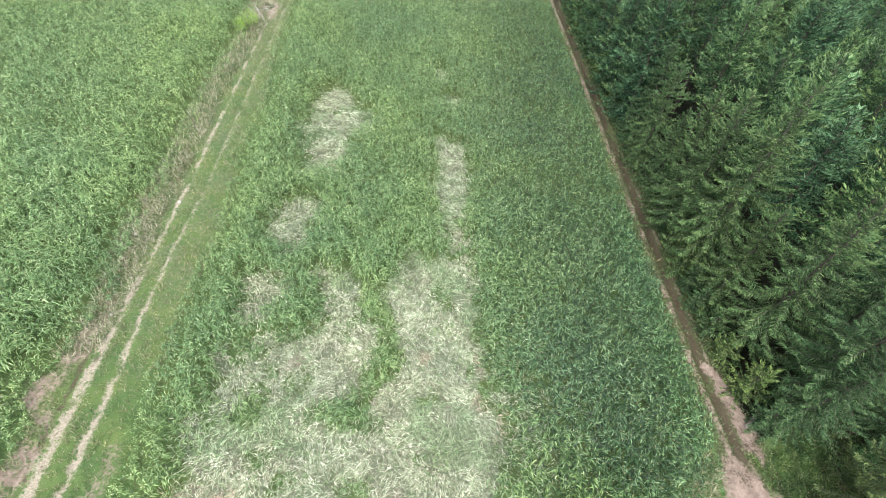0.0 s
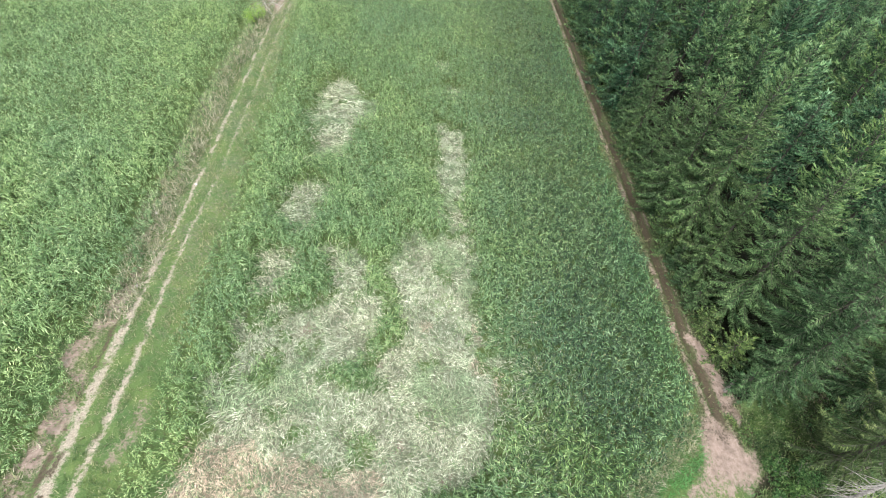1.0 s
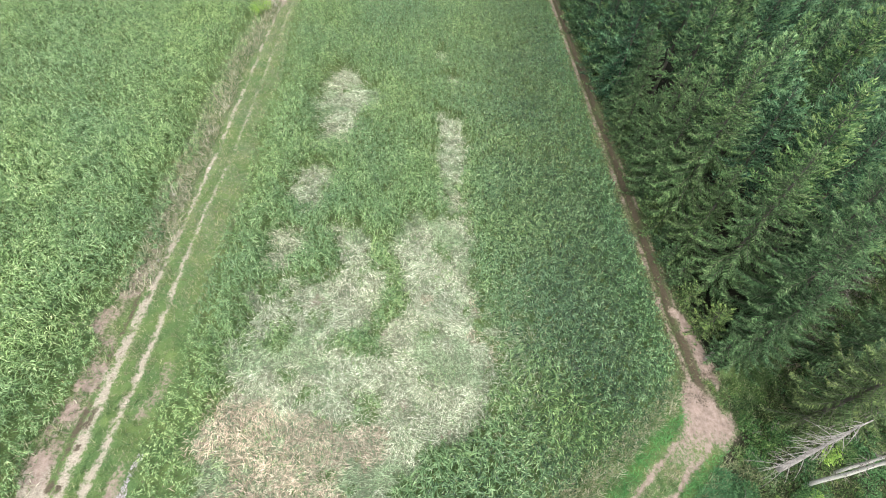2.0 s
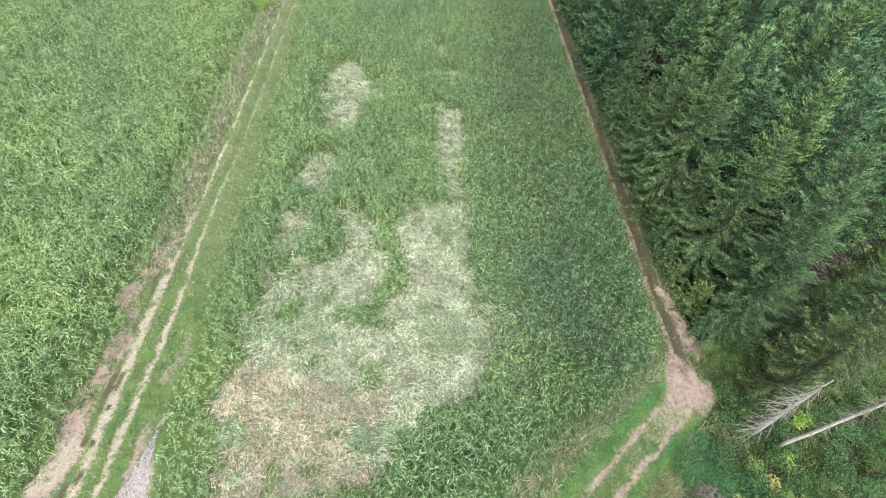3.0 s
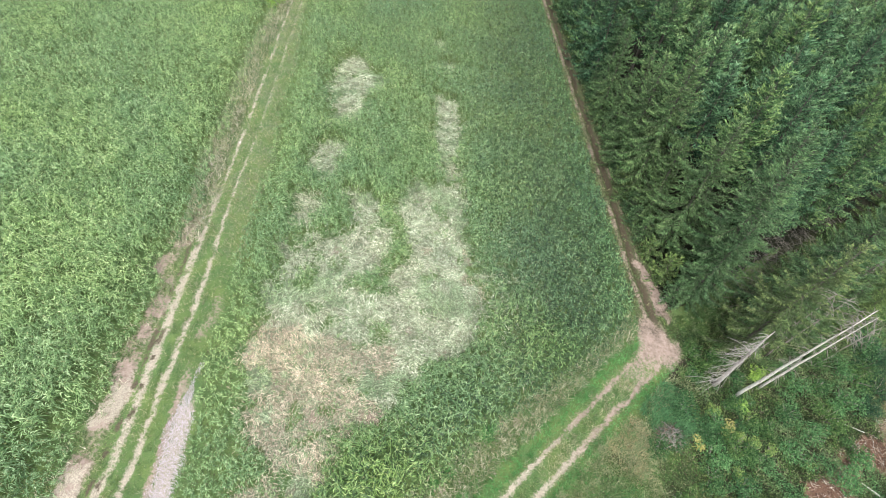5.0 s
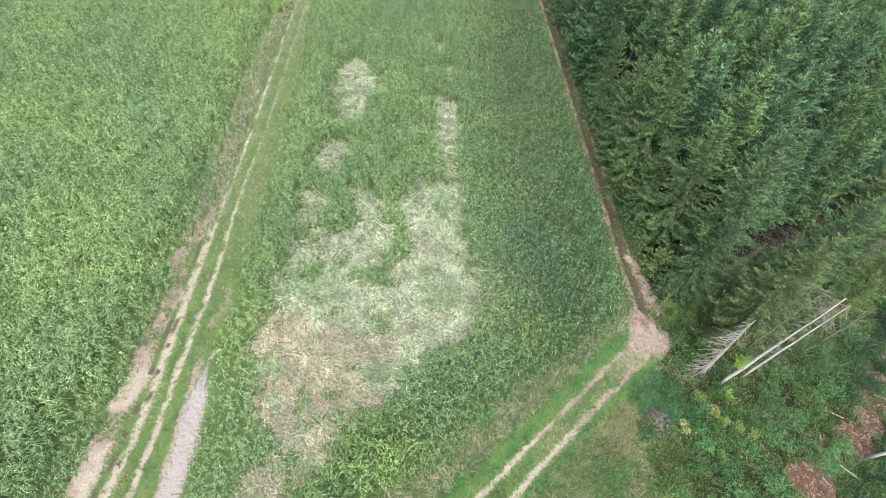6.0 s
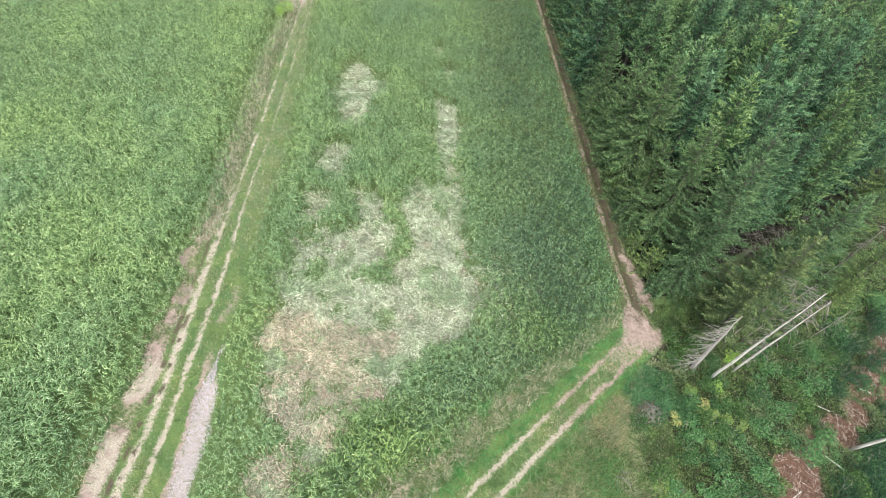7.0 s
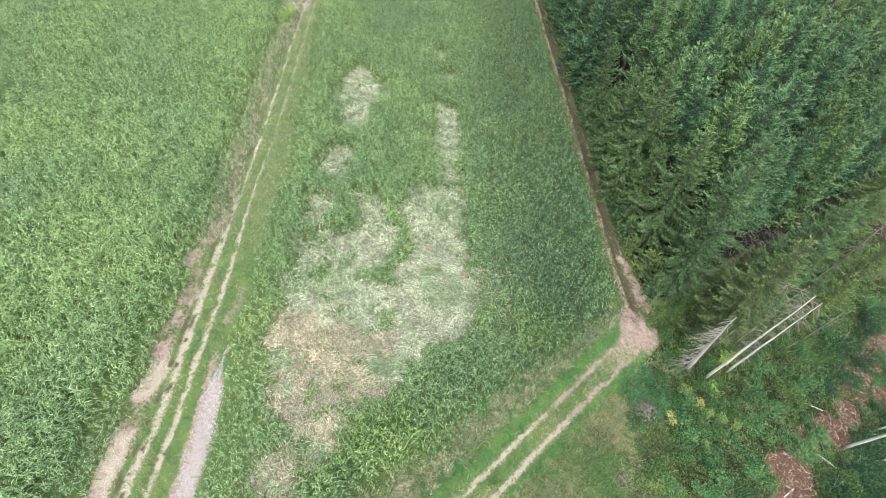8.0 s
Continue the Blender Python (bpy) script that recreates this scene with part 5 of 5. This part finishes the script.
shrub("shrub", -17.9, 56.6, 1.3, 1.9, SHRUB_LIME, "bright lime green bush at the track's edge", 520, seed=55, cat="bush")


def build_undergrowth():
    rng = np.random.default_rng(16)
    x, y = scatter(rng, 6, 60, -14, 25, 115)
    s, c = along_south_track(x, y)
    z, _ = zones(x, y)
    ok = ((c > 3.2) | (s > 24.2)) & (x > 17.5 - 0.35 * (y + 8) + 3 * rng.random(len(x))) & (np.hypot(x - 22.35, y + 0.45) > 1.0) & (z[1] < 0.4) & (z[5] < 0.5) & (y < 10.5 + 0.6 * np.maximum(x - 27, 0)) & ((x > 24.5) | (y < 5)) & (x < 45 + 0.75 * (y + 7))
    x, y = x[ok], y[ok]
    n = len(x)
    patch = 0.6 * fnoise(x, y, 2.6, 81) + 0.4 * vnoise(x, y, 1.1, 85)
    tallness = (0.1 + 1.7 * np.clip(patch - 0.32, 0, 1)) * np.where(x < 24, 0.6, 1.0)
    dry = np.exp(-(((x - 19.8) / 1.8) ** 2 + ((y + 1.2) / 2.4) ** 2)) > 0.4 * rng.random(n) + 0.25
    sedge = np.exp(-(((x - 22.9) / 1.8) ** 2 + ((y - 1.4) / 2.6) ** 2)) > 0.35 * rng.random(n) + 0.2
    mats = [BRAMBLE, GRASS_DRY, GRASS_DARK, SHRUB_BLUE, DEAD_LEAF, GRASS]
    pick = np.where(dry, 1, np.where(sedge, 2, np.where(fnoise(x, y, 2.0, 82) > 0.69, 3, 0)))
    pick = np.where((pick == 0) & (rng.random(n) < 0.07), 1, pick)
    pick = np.where((pick == 0) & (fnoise(x, y, 1.7, 84) + rng.normal(0, 0.12, n) > 0.84), 4, pick)
    pick = np.where((pick == 0) & (fnoise(x, y, 3.0, 86) + rng.normal(0, 0.1, n) > 0.56), 5, pick)
    h = Heap()
    g = ground_z(x, y)
    for slot, mat in enumerate(mats):
        k = pick == slot
        m = int(k.sum())
        for rep in range(2):
            ang = rng.uniform(0, 6.28, m)
            root = np.stack([x[k] + rng.normal(0, 0.1, m), y[k] + rng.normal(0, 0.1, m), g[k] + tallness[k] * rng.uniform(0.1, 1.0, m)], 1)
            ln = rng.uniform(0.12, 0.28, m) * (1.6 if slot in (1, 2, 5) else 1.0)
            wd = rng.uniform(0.055, 0.11, m) * (0.5 if slot in (1, 2, 5) else 1.0)
            v, t = ribbons(root, np.stack([np.cos(ang), np.sin(ang), np.zeros(m)], 1), ln, wd, rng.uniform(-0.4, 0.7, m), np.zeros(m), segs=1, roll=rng.normal(0, 0.4, m))
            f = 0.5 + 0.95 * np.clip(0.5 + 1.6 * (vnoise(x[k], y[k], 0.7, 83) - 0.5), 0, 1)
            h.add(v, t, slot, np.stack([f, f, f, np.ones(m)], 1))
    stuff("undergrowth", h.mesh("undergrowth", mats), "dense low brambles, sedge and weeds in the clearing", "undergrowth")


build_undergrowth()


# ---- wood debris, piles and logs ----
def stick_heap(name, x, y, r, h, count, mats, label, cat, long=(0.5, 1.4), rad=(0.008, 0.03), seed=0, kind=""):
    rng = np.random.default_rng(2000 + seed)
    hp = Heap()
    for k in range(count):
        d = r * math.sqrt(rng.random())
        a, b = rng.uniform(0, 6.28), rng.uniform(0, 6.28)
        px, py, ln = x + d * math.cos(a), y + d * math.sin(a), rng.uniform(*long)
        pz = gz(px, py) + h * (1 - (d / r) ** 2) * rng.random() + 0.02
        ux, uy = math.cos(b) * ln / 2, math.sin(b) * ln / 2
        dz = SLOPE_X * ux + SLOPE_Y * uy + rng.normal(0, 0.08)
        q = rng.uniform(*rad)
        hp.add(*tube([(px - ux, py - uy, pz - dz), (px, py, pz + 0.03), (px + ux, py + uy, pz + dz)], [q, q * 0.9, q * 0.5], 3), int(rng.integers(0, len(mats))))
    ob = new(name, hp.mesh(name, mats))
    return tagged(ob, label, cat, kind=kind)


stick_heap("brush_pile", 22.35, -0.45, 0.95, 0.85, 230, [GREYWOOD, TWIGS, SPLINTERS], "round pile of greyish pink cut brushwood", "brush pile", seed=1, kind="stuff")
stick_heap("brush_pile", 18.97, -5.7, 0.8, 0.2, 40, [TWIGS, DEADWOOD], "small heap of pale dry twigs in the grass", "brush pile", seed=2, kind="stuff")
for i, (dx, dy, dr) in enumerate(DEBRIS):
    stick_heap("wood_debris", dx, dy, dr, 0.2, int(165 * dr * dr), [SPLINTERS] * 12 + [DEADWOOD], "reddish brown bark and splintered wood litter", "wood debris", (0.15, 0.7), (0.006, 0.02), 10 + i, "stuff")


for i in range(8):
    stick_heap("forest_litter", 33.5 + 2.6 * i, 14.0 + 1.87 * i, 2.2, 0.6, 90, [TWIGS], "dead twigs and branches on the dark wood floor", "forest litter", (0.6, 2.0), (0.008, 0.025), 60 + i, "stuff")


def log(x, y, ang, length, r, label, mat=None, lift=0.0):
    hp = Heap()
    ux, uy = math.cos(ang), math.sin(ang)
    n = 5
    pts = []
    for k in range(n + 1):
        q = length * (k / n - 0.5)
        pts.append((x + ux * q, y + uy * q, gz(x, y) + (SLOPE_X * ux + SLOPE_Y * uy) * q + r * 0.8 + lift))
    hp.add(*tube(pts, [r * (1 - 0.12 * k / n) for k in range(n + 1)], 9))
    return tagged(new("log", hp.mesh("log", [mat or DEADWOOD], smooth=True)), label, "log")


log(26.1, 12.6, 0.6, 2.0, 0.13, "short grey log under the edge spruces", TWIGS)
log(37.9, -4.0, 2.4, 1.6, 0.07, "pale broken branch lying on wood debris")
log(33.0, -6.6, 0.5, 1.5, 0.06, "pale broken branch lying on wood debris")
log(44.9, 2.6, 2.8, 1.0, 0.07, "pale broken branch lying on wood debris")
log(39.0, 0.9, -0.4, 2.2, 0.05, "thin pale stick lying in the scrub")
stick_heap("fallen_branches", -17.9, 61.5, 2.0, 0.3, 14, [DEADWOOD], "pale fallen branches on bare earth by the track", "branches", (1.6, 3.2), (0.03, 0.06), 30, "stuff")
